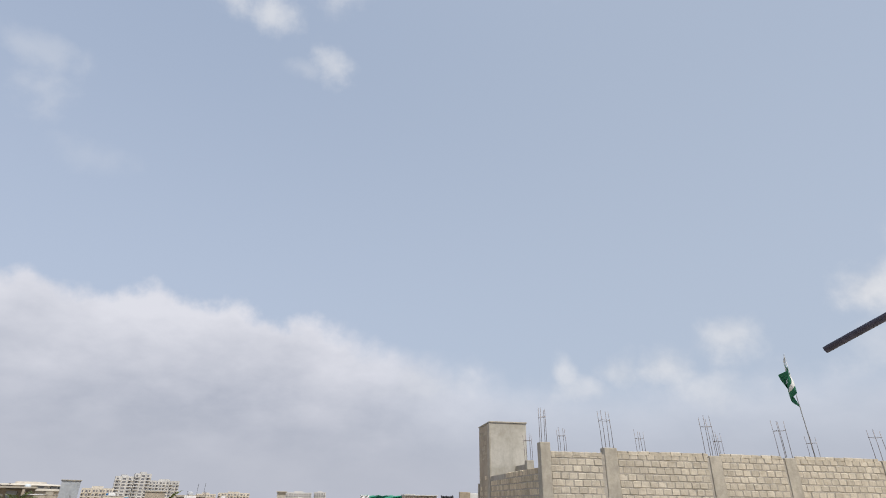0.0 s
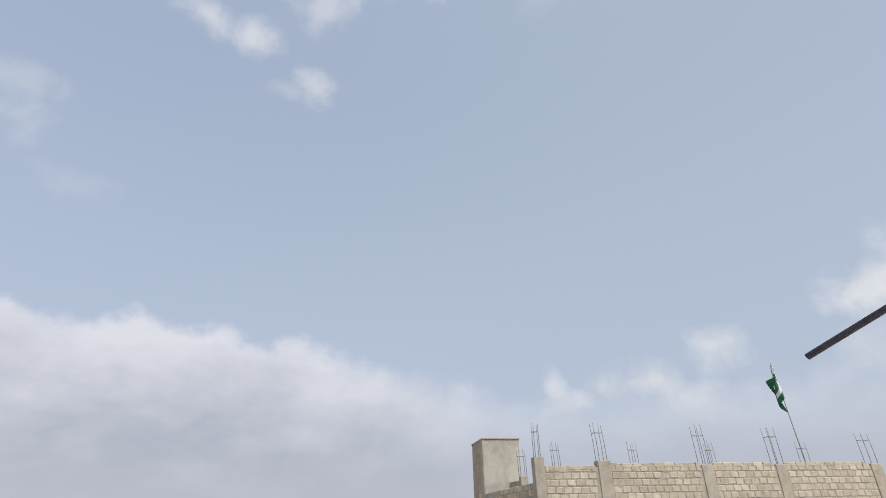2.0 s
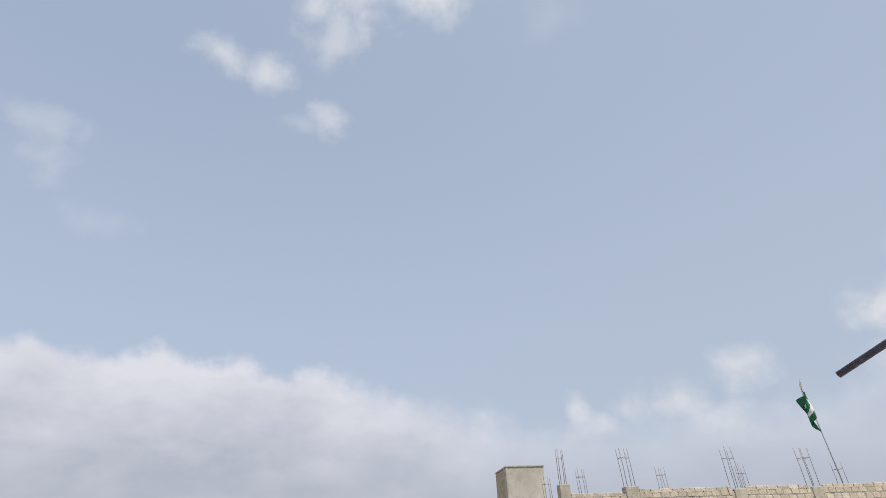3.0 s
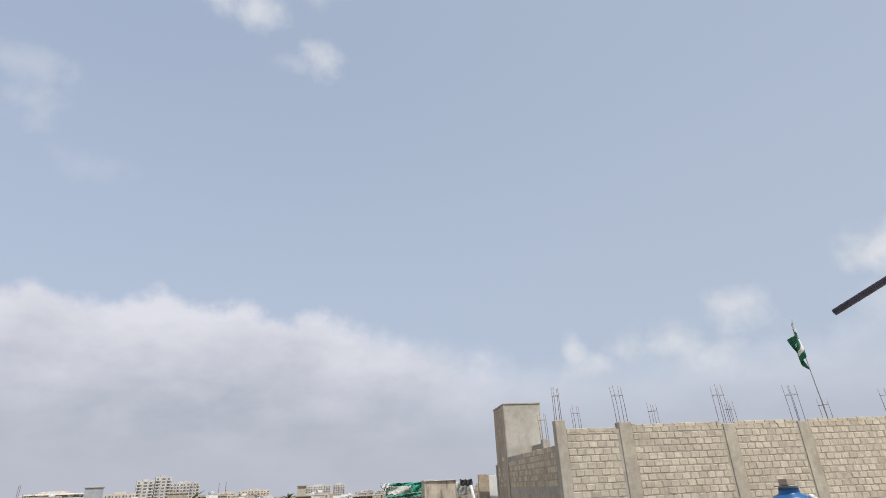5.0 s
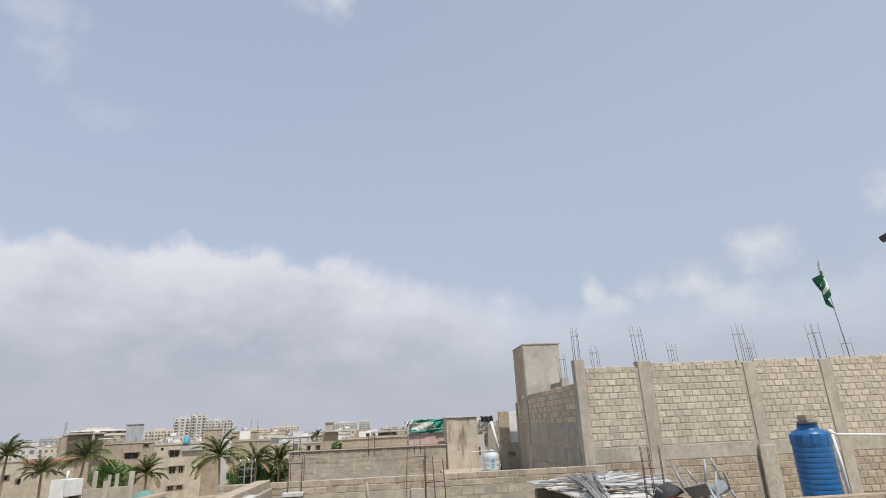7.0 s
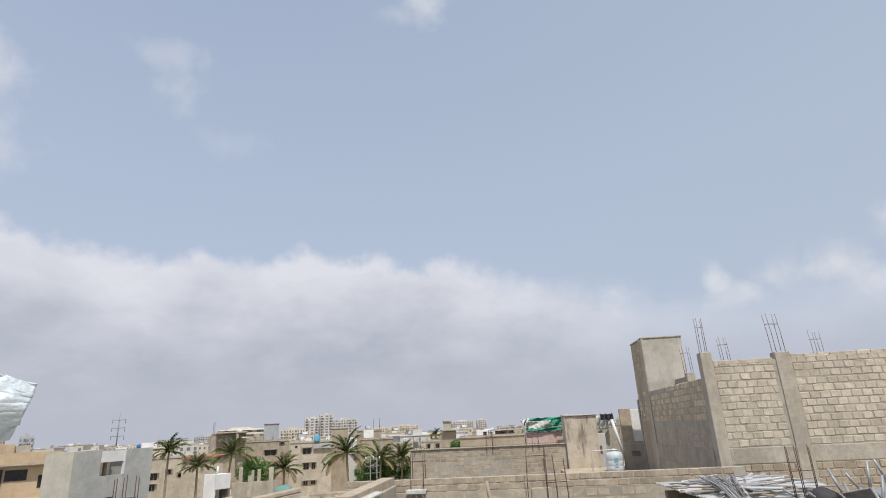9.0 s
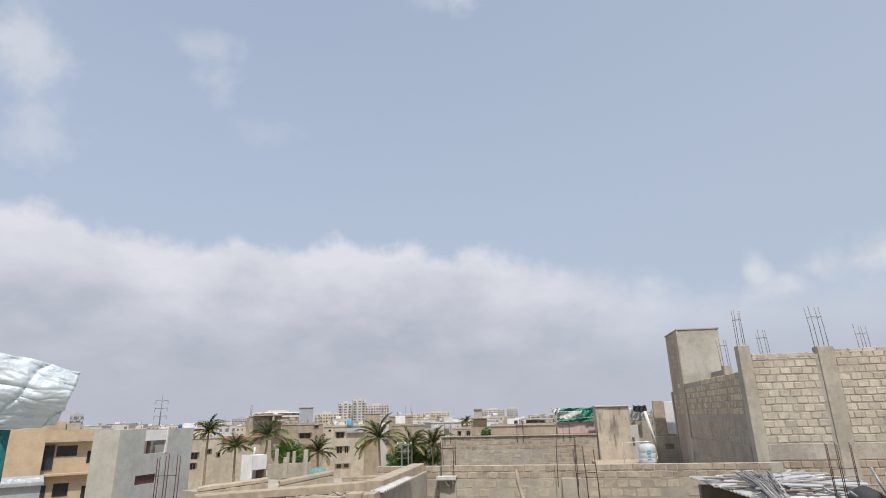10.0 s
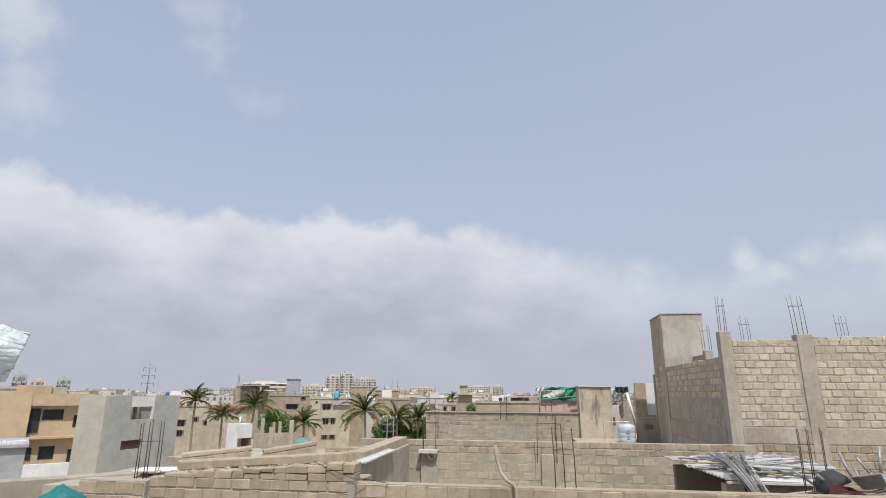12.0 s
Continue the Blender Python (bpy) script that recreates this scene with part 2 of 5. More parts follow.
WHITE_FLAG = mat("white flag cloth", (0.7, 0.72, 0.71), (0.76, 0.77, 0.76), 2, 30, 0.8)
ROOFRED = mat("red clay roof", (0.30, 0.12, 0.08), (0.36, 0.16, 0.11), 1, 8, 0.9)
PALEBLUE = mat("pale blue-grey plaster", (0.36, 0.385, 0.41), (0.42, 0.445, 0.47), 0.6, 9, 0.9, bump=0.2, stain=(0.28, 0.29, 0.3), stain_amount=0.4)
BLUEPAINT = mat("sky blue paint", (0.10, 0.36, 0.55), (0.13, 0.42, 0.60), 1, 8, 0.6)


# ---- mesh helpers ----
def box(bm, x0, x1, y0, y1, z0, z1):
    v = [bm.verts.new((x, y, z)) for x in (x0, x1) for y in (y0, y1) for z in (z0, z1)]
    for f in ((0, 1, 3, 2), (4, 6, 7, 5), (0, 4, 5, 1), (2, 3, 7, 6), (0, 2, 6, 4), (1, 5, 7, 3)):
        bm.faces.new([v[k] for k in f])
    return v


def soft_box(bm, x0, x1, y0, y1, z0, z1, r=0.02):
    t = bmesh.new()
    box(t, x0, x1, y0, y1, z0, z1)
    bmesh.ops.recalc_face_normals(t, faces=t.faces)
    bmesh.ops.bevel(t, geom=t.edges[:], offset=r, segments=2, affect="EDGES", profile=0.6)
    join(bm, t)


def join(bm, other):
    table = {v: bm.verts.new(v.co) for v in other.verts}
    for f in other.faces:
        g = bm.faces.new([table[v] for v in f.verts])
        g.smooth = f.smooth
    other.free()


def tube(bm, points, radius, seg=8, caps=True):
    """A round bar along points; radius may be a list."""
    pts = [Vector(p) for p in points]
    rings = []
    for k, p in enumerate(pts):
        d = (pts[min(k + 1, len(pts) - 1)] - pts[max(k - 1, 0)]).normalized()
        side = d.cross(Vector((0, 0, 1)) if abs(d.z) < 0.9 else Vector((1, 0, 0))).normalized()
        up = side.cross(d)
        r = radius[k] if isinstance(radius, (list, tuple)) else radius
        rings.append([bm.verts.new(p + r * (math.cos(a) * side + math.sin(a) * up)) for a in (2 * math.pi * j / seg for j in range(seg))])
    for a, b in zip(rings, rings[1:]):
        for j in range(seg):
            f = bm.faces.new((a[j], a[(j + 1) % seg], b[(j + 1) % seg], b[j]))
            f.smooth = seg > 5
    if caps:
        bm.faces.new(rings[0][::-1])
        bm.faces.new(rings[-1])


def lathe(bm, profile, seg=40, centre=(0, 0, 0)):
    rings = [[bm.verts.new((centre[0] + r * math.cos(2 * math.pi * j / seg), centre[1] + r * math.sin(2 * math.pi * j / seg), centre[2] + z))
              for j in range(seg)] for r, z in profile]
    for a, b in zip(rings, rings[1:]):
        for j in range(seg):
            f = bm.faces.new((a[j], a[(j + 1) % seg], b[(j + 1) % seg], b[j]))
            f.smooth = True
    bm.faces.new(rings[0][::-1])
    bm.faces.new(rings[-1])


def finish(bm, name, material):
    bmesh.ops.recalc_face_normals(bm, faces=bm.faces)
    me = bpy.data.meshes.new(name)
    bm.to_mesh(me)
    bm.free()
    me.materials.append(material)
    return me


def part(name, bm, material, parent, label=""):
    ob = new(name, finish(bm, name, material))
    ob.parent = parent
    return tagged(ob, label)


def thing(name, label, category, m=None, group="", kind=""):
    ob = new(name)
    ob.empty_display_size = 0.1
    if m is not None:
        ob.matrix_basis = m
    return tagged(ob, label, category, group, kind)


def solid(name, bm, material, label, category="", group="", kind=""):
    return tagged(new(name, finish(bm, name, material)), label, category, group, kind)


def boxes(*rows):
    bm = bmesh.new()
    for r in rows:
        box(bm, *r)
    return bm


def soft(*rows, r=0.02):
    bm = bmesh.new()
    for row in rows:
        soft_box(bm, *row, r=r)
    return bm


def holed(bm, u0, u1, z0, z1, t, holes):
    """A wall from u0 to u1 with its front at y = 0 and t thick, with openings (a, z, b, z) through it."""
    us = sorted({u0, u1, *(v for h in holes for v in (h[0], h[2]))})
    zs = sorted({z0, z1, *(v for h in holes for v in (h[1], h[3]))})
    for a, b in zip(us, us[1:]):
        for c, d in zip(zs, zs[1:]):
            if not any(h[0] < (a + b) / 2 < h[2] and h[1] < (c + d) / 2 < h[3] for h in holes):
                box(bm, a, b, 0, t, c, d)


# ---- block masonry ----
def block_mesh(name, w, h, d, material, k, worn=1.0):
    """A hewn block: eight-sided face with worn corners, its sides running back into the mortar."""
    rnd = random.Random(k)
    bm = bmesh.new()
    j = lambda s: rnd.uniform(-s, s)
    cuts = [rnd.uniform(0.004, 0.017) * min(1.0, worn) for _ in range(4)]
    out = [(cuts[0], 0), (w - cuts[1], 0), (w, cuts[1]), (w, h - cuts[2]), (w - cuts[2], h), (cuts[3], h), (0, h - cuts[3]), (0, cuts[0])]
    out = [(x + j(0.009), z + j(0.010)) for x, z in out]
    cx, cz = w / 2, h / 2
    back = [bm.verts.new((x, d, z)) for x, z in out]
    mid = [bm.verts.new((x, 0.012, z)) for x, z in out]
    front = [bm.verts.new((cx + (x - cx) * (1 - 0.014 / w), j(0.004), cz + (z - cz) * (1 - 0.018 / h))) for x, z in out]
    for a, b in ((back, mid), (mid, front)):
        for q in range(8):
            bm.faces.new((a[q], a[(q + 1) % 8], b[(q + 1) % 8], b[q]))
    bm.faces.new(front)
    return finish(bm, name, material)


_blocks = {}


def lay(parent, m, length, courses, w=0.255, h=0.175, gap=0.032, seed=1, material=None, keep=lambda u, z: True, single=lambda u, z: True, ends=True, proud=0.010, skip=0.0, worn=1.0):
    """Courses of blocks on the face y = 0 of the pose m (x along, z up), each standing proud of the mortar. Those for which single() is
    false are joined into one."""
    material = material or BLOCK
    rnd = random.Random(seed)
    key = (round(w, 3), round(h, 3), material.name, worn)
    if key not in _blocks:
        _blocks[key] = {(f, k): block_mesh("block", w * f, h, 0.06, material, k, worn) for f in (1.0, 0.5) for k in range(14)}
    kinds = _blocks[key]
    rest = bmesh.new()
    count = 0
    for c in range(courses):
        z = c * (h + gap) + gap
        u = 0.0 if c % 2 == 0 else -(w + gap) / 2
        while u < length - 0.05:
            f = 1.0
            a = u
            if a < 0:
                a, f = 0.0, 0.5
            elif a + w > length + 0.02:
                f = 0.5
                if a + w / 2 > length + 0.04:
                    break
            if keep(a, z) and rnd.random() >= skip:
                me = kinds[f, rnd.randrange(14)]
                spot = m @ Matrix.Translation((a, -proud + rnd.uniform(-0.006, 0.006), z + rnd.uniform(-0.004, 0.004)))
                spot = spot @ pose(0, 0, 0, rnd.uniform(-0.4, 0.4), rnd.uniform(-1.0, 1.0), rnd.uniform(-0.5, 0.5))
                if single(a, z) and count < 300:
                    ob = new("block", me)
                    ob.parent = parent
                    ob.matrix_basis = spot
                    count += 1
                else:
                    vs = [rest.verts.new(spot @ v.co) for v in me.vertices]
                    for p in me.polygons:
                        rest.faces.new([vs[q] for q in p.vertices])
            u += (w + gap)
    if rest.verts:
        tagged(part("masonry", rest, material, parent), kind="stuff")
    else:
        rest.free()


def bars(parent, x, y, z, height, spread=0.24, n=4, r=0.009, material=None, lean=0.0, tie=0.75, seed=0, name="rebar"):
    """Starter bars of a column with one tie."""
    rnd = random.Random(seed)
    s = spread / 2
    corners = [(-s, -s), (s, -s), (s, s), (-s, s)][:n]
    for cx, cy in corners:
        bm = bmesh.new()
        l = lean + rnd.uniform(-0.02, 0.02)
        hh = height * rnd.uniform(0.93, 1.05)
        tube(bm, [(x + cx, y + cy, z - 0.25), (x + cx + l * 0.4, y + cy, z + hh / 2), (x + cx + l, y + cy + rnd.uniform(-0.02, 0.02), z + hh)], r, 6)
        part(name, bm, material or STEEL, parent)
    bm = bmesh.new()
    t = z + height * tie
    l = lean * tie
    ring = [(x + cx * 1.08 + l, y + cy * 1.08, t + rnd.uniform(-0.01, 0.01)) for cx, cy in corners]
    tube(bm, ring + ring[:1], r * 0.7, 5)
    part("tie_ring", bm, material or STEEL, parent)


# ---- ground ----
bm = bmesh.new()
S, N = 3000.0, 40
rows = [[bm.verts.new((S * (2 * i / N - 1), -400 + (S + 400) * j / N, GROUND)) for i in range(N + 1)] for j in range(N + 1)]
for j in range(N):
    for i in range(N):
        bm.faces.new((rows[j][i], rows[j][i + 1], rows[j + 1][i + 1], rows[j + 1][i]))
solid("ground", bm, SAND, "dusty pale sand ground between the houses", kind="structure")

# the roof that the camera stands on
own = thing("own_house", "flat-roofed house with a plain concrete roof", "house")
part("wall", boxes((-4.6, 4.2, -6.0, 4.4, GROUND, 6.75)), PLASTER, own)
part("roof", soft((-4.8, 4.4, -6.2, 4.6, 6.75, 6.95)), CONCRETE, own)

# ---- the unfinished block building ----
site = thing("unfinished_building", "unfinished house of pale blocks with bare concrete columns and starter bars", "building")
WX0, WX1, WY = 5.8, 18.5, 17.2
front_wall = part("wall", boxes((6.1, WX1, WY, WY + 0.2, GROUND, 10.06)), MORTAR, site, "pale block wall with rough mortar joints")
left_wall = part("wall", boxes((WX0, WX0 + 0.2, WY + 0.3, 24.0, GROUND, 9.62)), MORTAR, site, "block wall in weaker light, stepping down")
part("wall", boxes((WX0, WX1, 26.4, 26.6, GROUND, 9.4)), MORTAR, site)
part("wall", boxes((WX1 - 0.2, WX1, WY + 0.2, 26.4, GROUND, 9.9)), MORTAR, site)
part("floor_slab", boxes((WX0 + 0.2, WX1 - 0.2, WY + 0.2, 26.4, 7.3, 7.6)), CONCRETE, site)
part("beam", soft((6.12, WX1 - 0.02, WY - 0.016, WY + 0.1, 7.18, 7.62)), LIME, site, "concrete ring beam with board marks and lime streaks")
part("beam", soft((WX0 - 0.03, WX0 + 0.1, WY + 0.32, 24.02, 7.0, 7.55)), PLASTER, site)
COLS = ((5.79, 6.12, 10.38, 1.05), (7.93, 8.36, 10.27, 1.15), (11.58, 12.0, 10.12, 1.25), (14.34, 14.76, 10.12, 1.2), (18.08, 18.52, 10.13, 1.05))
for k, (a, b, top, rise) in enumerate(COLS):
    column = part("column", soft((a, b, WY - 0.034, WY + 0.3, GROUND, top), r=0.02), CONCRETE, site)
    bars(column, (a + b) / 2, WY + 0.13, top, rise, spread=0.26 if k else 0.17, seed=k, lean=-0.06 if k else 0.0)
for k, (x, y, rise) in enumerate(((6.9, 22.0, 1.0), (8.2, 21.6, 1.25), (11.75, 22.0, 1.3), (15.3, 22.0, 1.3), (18.2, 20.2, 1.1))):
    column = part("column", soft((x - 0.15, x + 0.15, y - 0.15, y + 0.15, 7.3, 10.15)), CONCRETE, site)
    bars(column, x, y, 10.15, rise, spread=0.24, seed=20 + k, lean=-0.05)
# short pilaster under the beam and lumps of spilt concrete
part("pilaster", soft((11.48, 12.02, WY - 0.16, WY - 0.045, GROUND, 7.5), r=0.03), LIME, site, "smooth concrete pilaster below the beam")
# the stair tower
tower = part("stair_tower", soft((WX0, 7.45, 24.0, 26.2, GROUND, 11.82), r=0.03), TOWER, site, "plastered stair tower with a stained top")
part("coping", soft((WX0 - 0.03, 7.48, 23.97, 26.23, 11.82, 11.88), r=0.012), CONCRETE, tower)
# thin brown panel over the tower's whole left face
part("brown_panel", soft((WX0 - 0.012, WX0 + 0.01, 24.04, 26.16, GROUND, 11.78), r=0.004), BROWN, tower, "brown side face")
part("wall", soft((6.9, 7.2, 22.6, 24.0, 7.6, 10.05)), MORTAR, site)
part("corner_strip", soft((WX0 - 0.04, WX0 + 0.02, 23.98, 24.42, GROUND, 11.8), r=0.01), CONCRETE, tower)
# low wing beyond the tower
part("wing_wall", soft((5.2, 5.72, 28.0, 28.2, GROUND, 9.06)), BLOCK_OLD, site)
part("wing_wall", soft((5.72, 6.3, 28.02, 28.2, GROUND, 7.55)), PLASTER, site)
part("wing_panel", soft((5.72, 6.3, 28.1, 28.2, 7.55, 9.02)), WHITE, site, "white painted wall panel")
part("wing_wall", soft((4.9, 5.8, 26.6, 26.8, GROUND, 7.5)), PLASTER, site)
# no hole is cut: a dark box paints the shade inside the vent
part("vent_shade", boxes((5.25, 5.62, 26.59, 26.7, 6.98, 7.2)), INNER, site, "dark box standing for a shaded vent hole")

# flag on a leaning pole
flag = thing("flag", "green and white flag hanging in folds on a thin pole", "flag")
px, py = 17.93, 20.2
bm = bmesh.new()
tube(bm, [(px + 0.43, py, 7.6), (px + 0.13, py, 12.4), (px - 0.01, py, 14.6)], [0.022, 0.019, 0.014], 8)
part("pole", bm, GALV, flag)


def cloth(u):
    """Where a point of the cloth hangs; u along, v down, in metres."""
    a, v = u
    x = px + 0.065 * v - 0.36 * a * (1 - 0.25 * v) + (0.10 * math.sin(4.6 * a + 1.9 * v) + 0.06 * math.sin(9 * a - 3 * v)) * min(1.0, 3 * a)
    y = py - 0.2 * a + 0.2 * math.sin(6.4 * a + 1.3 * v)
    z = 14.5 - 1.1 * v - 0.74 * a - 0.10 * math.sin(3 * a + 2 * v)
    return Vector((x, y, z))


def cloth_piece(name, inside, material, off, nu=36, nv=28, a0=0.0, a1=1.25, label=""):
    bm = bmesh.new()
    g = {}
    for i in range(nu):
        for j in range(nv):
            a, v = a0 + (a1 - a0) * (i + 0.5) / nu, 1.15 * (j + 0.5) / nv
            if not inside(a, v):
                continue
            q = []
            for di, dj in ((0, 0), (1, 0), (1, 1), (0, 1)):
                k = (i + di, j + dj)
                if k not in g:
                    p = cloth((a0 + (a1 - a0) * k[0] / nu, 1.15 * k[1] / nv))
                    g[k] = bm.verts.new(p + Vector((0, off, 0)))
                q.append(g[k])
            f = bm.faces.new(q)
            f.smooth = True
    ob = part(name, bm, material, flag, label)
    thick = ob.modifiers.new("thick", "SOLIDIFY")
    thick.thickness = 0.004


def crescent(a, v):
    return math.hypot(a - 0.78, v - 0.6) < 0.33 and math.hypot(a - 0.87, v - 0.5) > 0.28


def star(a, v):
    d, t = math.hypot(a - 0.93, v - 0.46), math.atan2(v - 0.46, a - 0.93)
    return d < 0.07 + 0.05 * math.cos(5 * t)


cloth_piece("hoist_band", lambda a, v: a < 0.3, WHITE_FLAG, 0.0, label="white band")
cloth_piece("field", lambda a, v: a >= 0.3, GREEN_FLAG, 0.0, label="green field")
cloth_piece("crescent", crescent, WHITE_FLAG, -0.012, 110, 90)
cloth_piece("star", star, WHITE_FLAG, -0.012, 110, 90)

# ---- neighbouring roofs and parapets ----
near_wall = tagged(new("parapet_wall_near", finish(boxes((-2.75, 9.5, 8.5, 8.72, GROUND, 7.16)), "parapet_wall_near", BLOCK_OLD)), "low block parapet with a flat mortar top", "wall", kind="structure")
mid_wall = tagged(new("party_wall_middle", finish(boxes((-4.6, 5.6, 15.0, 15.22, GROUND, 7.3)), "party_wall_middle", MORTAR)), "plastered block wall with two open courses on top", "wall", kind="structure")
plaster_face = part("plaster_face", boxes((-3.8, 5.5, 14.93, 15.0, GROUND, 6.98)), PLASTER, mid_wall)
part("column", soft((-2.87, -2.42, 14.86, 15.0, GROUND, 7.02)), CONCRETE, mid_wall)
part("column", soft((0.3, 0.8, 14.86, 15.0, GROUND, 7.0)), PLASTER, mid_wall)
far_wall = tagged(new("party_wall_far", finish(boxes((-5.25, 2.6, 29.0, 29.22, GROUND, 7.55)), "party_wall_far", MORTAR)), "long weathered block wall of a neighbouring roof", "wall", kind="structure")
left_parapet = tagged(new("parapet_wall_left", finish(boxes((-7.4, -6.2, 8.3, 8.55, GROUND, 7.13), (-6.2, -2.72, 8.4, 8.62, GROUND, 7.185)), "parapet_wall_left", MORTAR)), "cracked block parapet with crumbling mortar", "wall", kind="structure")


def slanted(bm, p, q, z0, zp, zq, t, sag=0.0, seed=0):
    """A worn wall from p to q (in plan), its top running from zp to zq, t thick behind that line."""
    p, q = Vector(p), Vector(q)
    d = (q - p).normalized()
    back = Vector((-d.y, d.x)) * t
    n = max(2, int((q - p).length / 0.16))
    rnd = random.Random(seed)
    rows = []
    for k in range(n + 1):
        c = p.lerp(q, k / n)
        z = zp + (zq - zp) * k / n + rnd.uniform(-1, 1) * sag
        e = Vector((rnd.uniform(-1, 1), rnd.uniform(-1, 1))) * sag * 0.6
        rows.append([bm.verts.new(v) for v in ((c.x, c.y, z0), (c.x + e.x, c.y + e.y, z - 0.02), (c.x + d.y * -0.02, c.y + d.x * 0.02, z), (c.x + back.x * 0.92, c.y + back.y * 0.92, z + sag * 0.4), (c.x + back.x, c.y + back.y, z0))])
    for a, b in zip(rows, rows[1:]):
        for k in range(5):
            bm.faces.new((a[k], a[(k + 1) % 5], b[(k + 1) % 5], b[k]))
    bm.faces.new(rows[0])
    bm.faces.new(rows[-1][::-1])


KERB = (-6.86, 10.19), (-4.02, 12.48)
bm = bmesh.new()
slanted(bm, *KERB, 6.85, 7.2, 7.2, 0.28, 0.006, 1)
long_kerb = solid("roof_kerb", bm, BLOCK_OLD, "long plastered roof kerb running across the roof", "kerb", kind="structure")
solid("roof_slab", boxes((-8.7, -7.7, 9.0, 11.4, 6.5, 6.9), (-7.7, -3.3, 9.0, 14.9, 6.5, 6.9)), CONCRETE, "dusty flat concrete roof", "roof", kind="structure")
solid("house_body", boxes((-8.5, -7.6, 9.1, 11.3, GROUND, 6.5), (-7.6, -3.4, 9.1, 14.8, GROUND, 6.5)), PLASTER, "plastered body of the neighbouring house", "house", kind="structure")
solid("roof_middle", boxes((-2.6, 5.7, 8.72, 14.86, 5.3, 5.5)), CONCRETE, "flat concrete roof between two walls", "roof", kind="structure")
bm = bmesh.new()
soft_box(bm, -3.62, -3.28, 10.9, 14.98, 6.9, 7.38, r=0.015)
solid("parapet_return", bm, BLOCK_OLD, "plastered parapet running away to the wall", "wall", kind="structure")
BACKS = ((-7.7, 11.57), (-6.45, 12.39), 7.19, 7.3), ((-6.23, 12.56), (-5.2, 13.31), 7.2, 7.36), ((-5.2, 13.9), (-3.7, 14.1), 7.16, 7.16)
backs = []
for k, (p, q, zp, zq) in enumerate(BACKS):
    bm = bmesh.new()
    slanted(bm, p, q, 6.85, zp - 0.1, zq - 0.1, 0.24, 0.004, 3 + k)
    backs.append(solid("parapet_back", bm, MORTAR, "broken plastered block parapet at the back of the roof", "wall", kind="structure"))
    bm = bmesh.new()
    slanted(bm, p, q, zp - 0.085, zp, zq, 0.26, 0.008, 8 + k)
    lift = (zq - zp) / (Vector(q) - Vector(p)).length
    for v in bm.verts:
        if v.co.z < zp - 0.08:
            v.co.z += lift * (v.co.xy - Vector(p)).length
    part("coping", bm, BLOCK_OLD, backs[-1], "cracked mortar coping")
bm = bmesh.new()
slanted(bm, (-10.6, 7.77), (-7.5, 10.68), GROUND, 6.96, 6.96, 0.3, 0.004, 5)
solid("roof_edge_left", bm, PLASTER, "flat grey plastered roof edge", "wall", kind="structure")
solid("roof_low", boxes((-9.6, -7.42, 4.6, 8.6, 6.4, 6.6)), CONCRETE, "dusty low roof beside the parapet", "roof", kind="structure")

# ---- the grey house and the peach house ----
grey = thing("house", "narrow grey rendered house with bare side walls", "house")
A, B, C = Vector((-27.6, 31.35)), Vector((-25.5, 31.0)), Vector((-24.5, 37.0))


def wall_on(parent, name, p, q, z0, z1, t, material, holes=(), label="", cut0=0.0, cut1=0.0):
    """A wall whose face runs from p to q (in plan), seen from the right-hand side of that way; openings by distance from p."""
    d = q - p
    ob = part(name, bmesh.new(), material, parent, label)
    bm = bmesh.new()
    holed(bm, cut0, d.length - cut1, z0, z1, t, holes)
    bmesh.ops.recalc_face_normals(bm, faces=bm.faces)
    bm.to_mesh(ob.data)
    bm.free()
    ob.matrix_basis = pose(p.x, p.y, 0, 0, 0, math.degrees(math.atan2(d.y, d.x)))
    return ob


gl = wall_on(grey, "wall", A, B, GROUND, 8.22, 0.2, GREY_SUNLIT)
gr = wall_on(grey, "wall", B, C, GROUND, 8.22, 0.2, GREY_SHADED, ((1.95, 6.75, 3.75, 8.2), (1.55, 4.95, 3.15, 5.5)), cut0=0.2)
wall_on(grey, "wall", C, C + (A - B), GROUND, 8.2, 0.2, GREY_SHADED, cut0=0.2)
wall_on(grey, "wall", C + (A - B), A, GROUND, 8.2, 0.2, GREY_SUNLIT, cut0=0.2, cut1=0.2)
# ---- houses ----


def window(parent, a, z0, b, z1, y=0.0, frame_mat=None, bars_n=1, deep=0.0):
    fm = frame_mat or PLASTER
    t = min(0.07, (b - a) * 0.12)
    w = part("window", boxes((a, b, y - 0.03, y + 0.06, z1 - t, z1), (a, b, y - 0.03, y + 0.06, z0, z0 + t), (a, a + t, y - 0.03, y + 0.06, z0 + t, z1 - t),
                             (b - t, b, y - 0.03, y + 0.06, z0 + t, z1 - t),
                             *[((a + (b - a) * (k + 1) / (bars_n + 1)) - t / 3, (a + (b - a) * (k + 1) / (bars_n + 1)) + t / 3, y - 0.025, y + 0.05, z0 + t, z1 - t) for k in range(bars_n)]), fm, parent)
    part("pane", boxes((a + t, b - t, y + deep, y + deep + 0.02, z0 + t, z1 - t)), DARK, w)
    return w


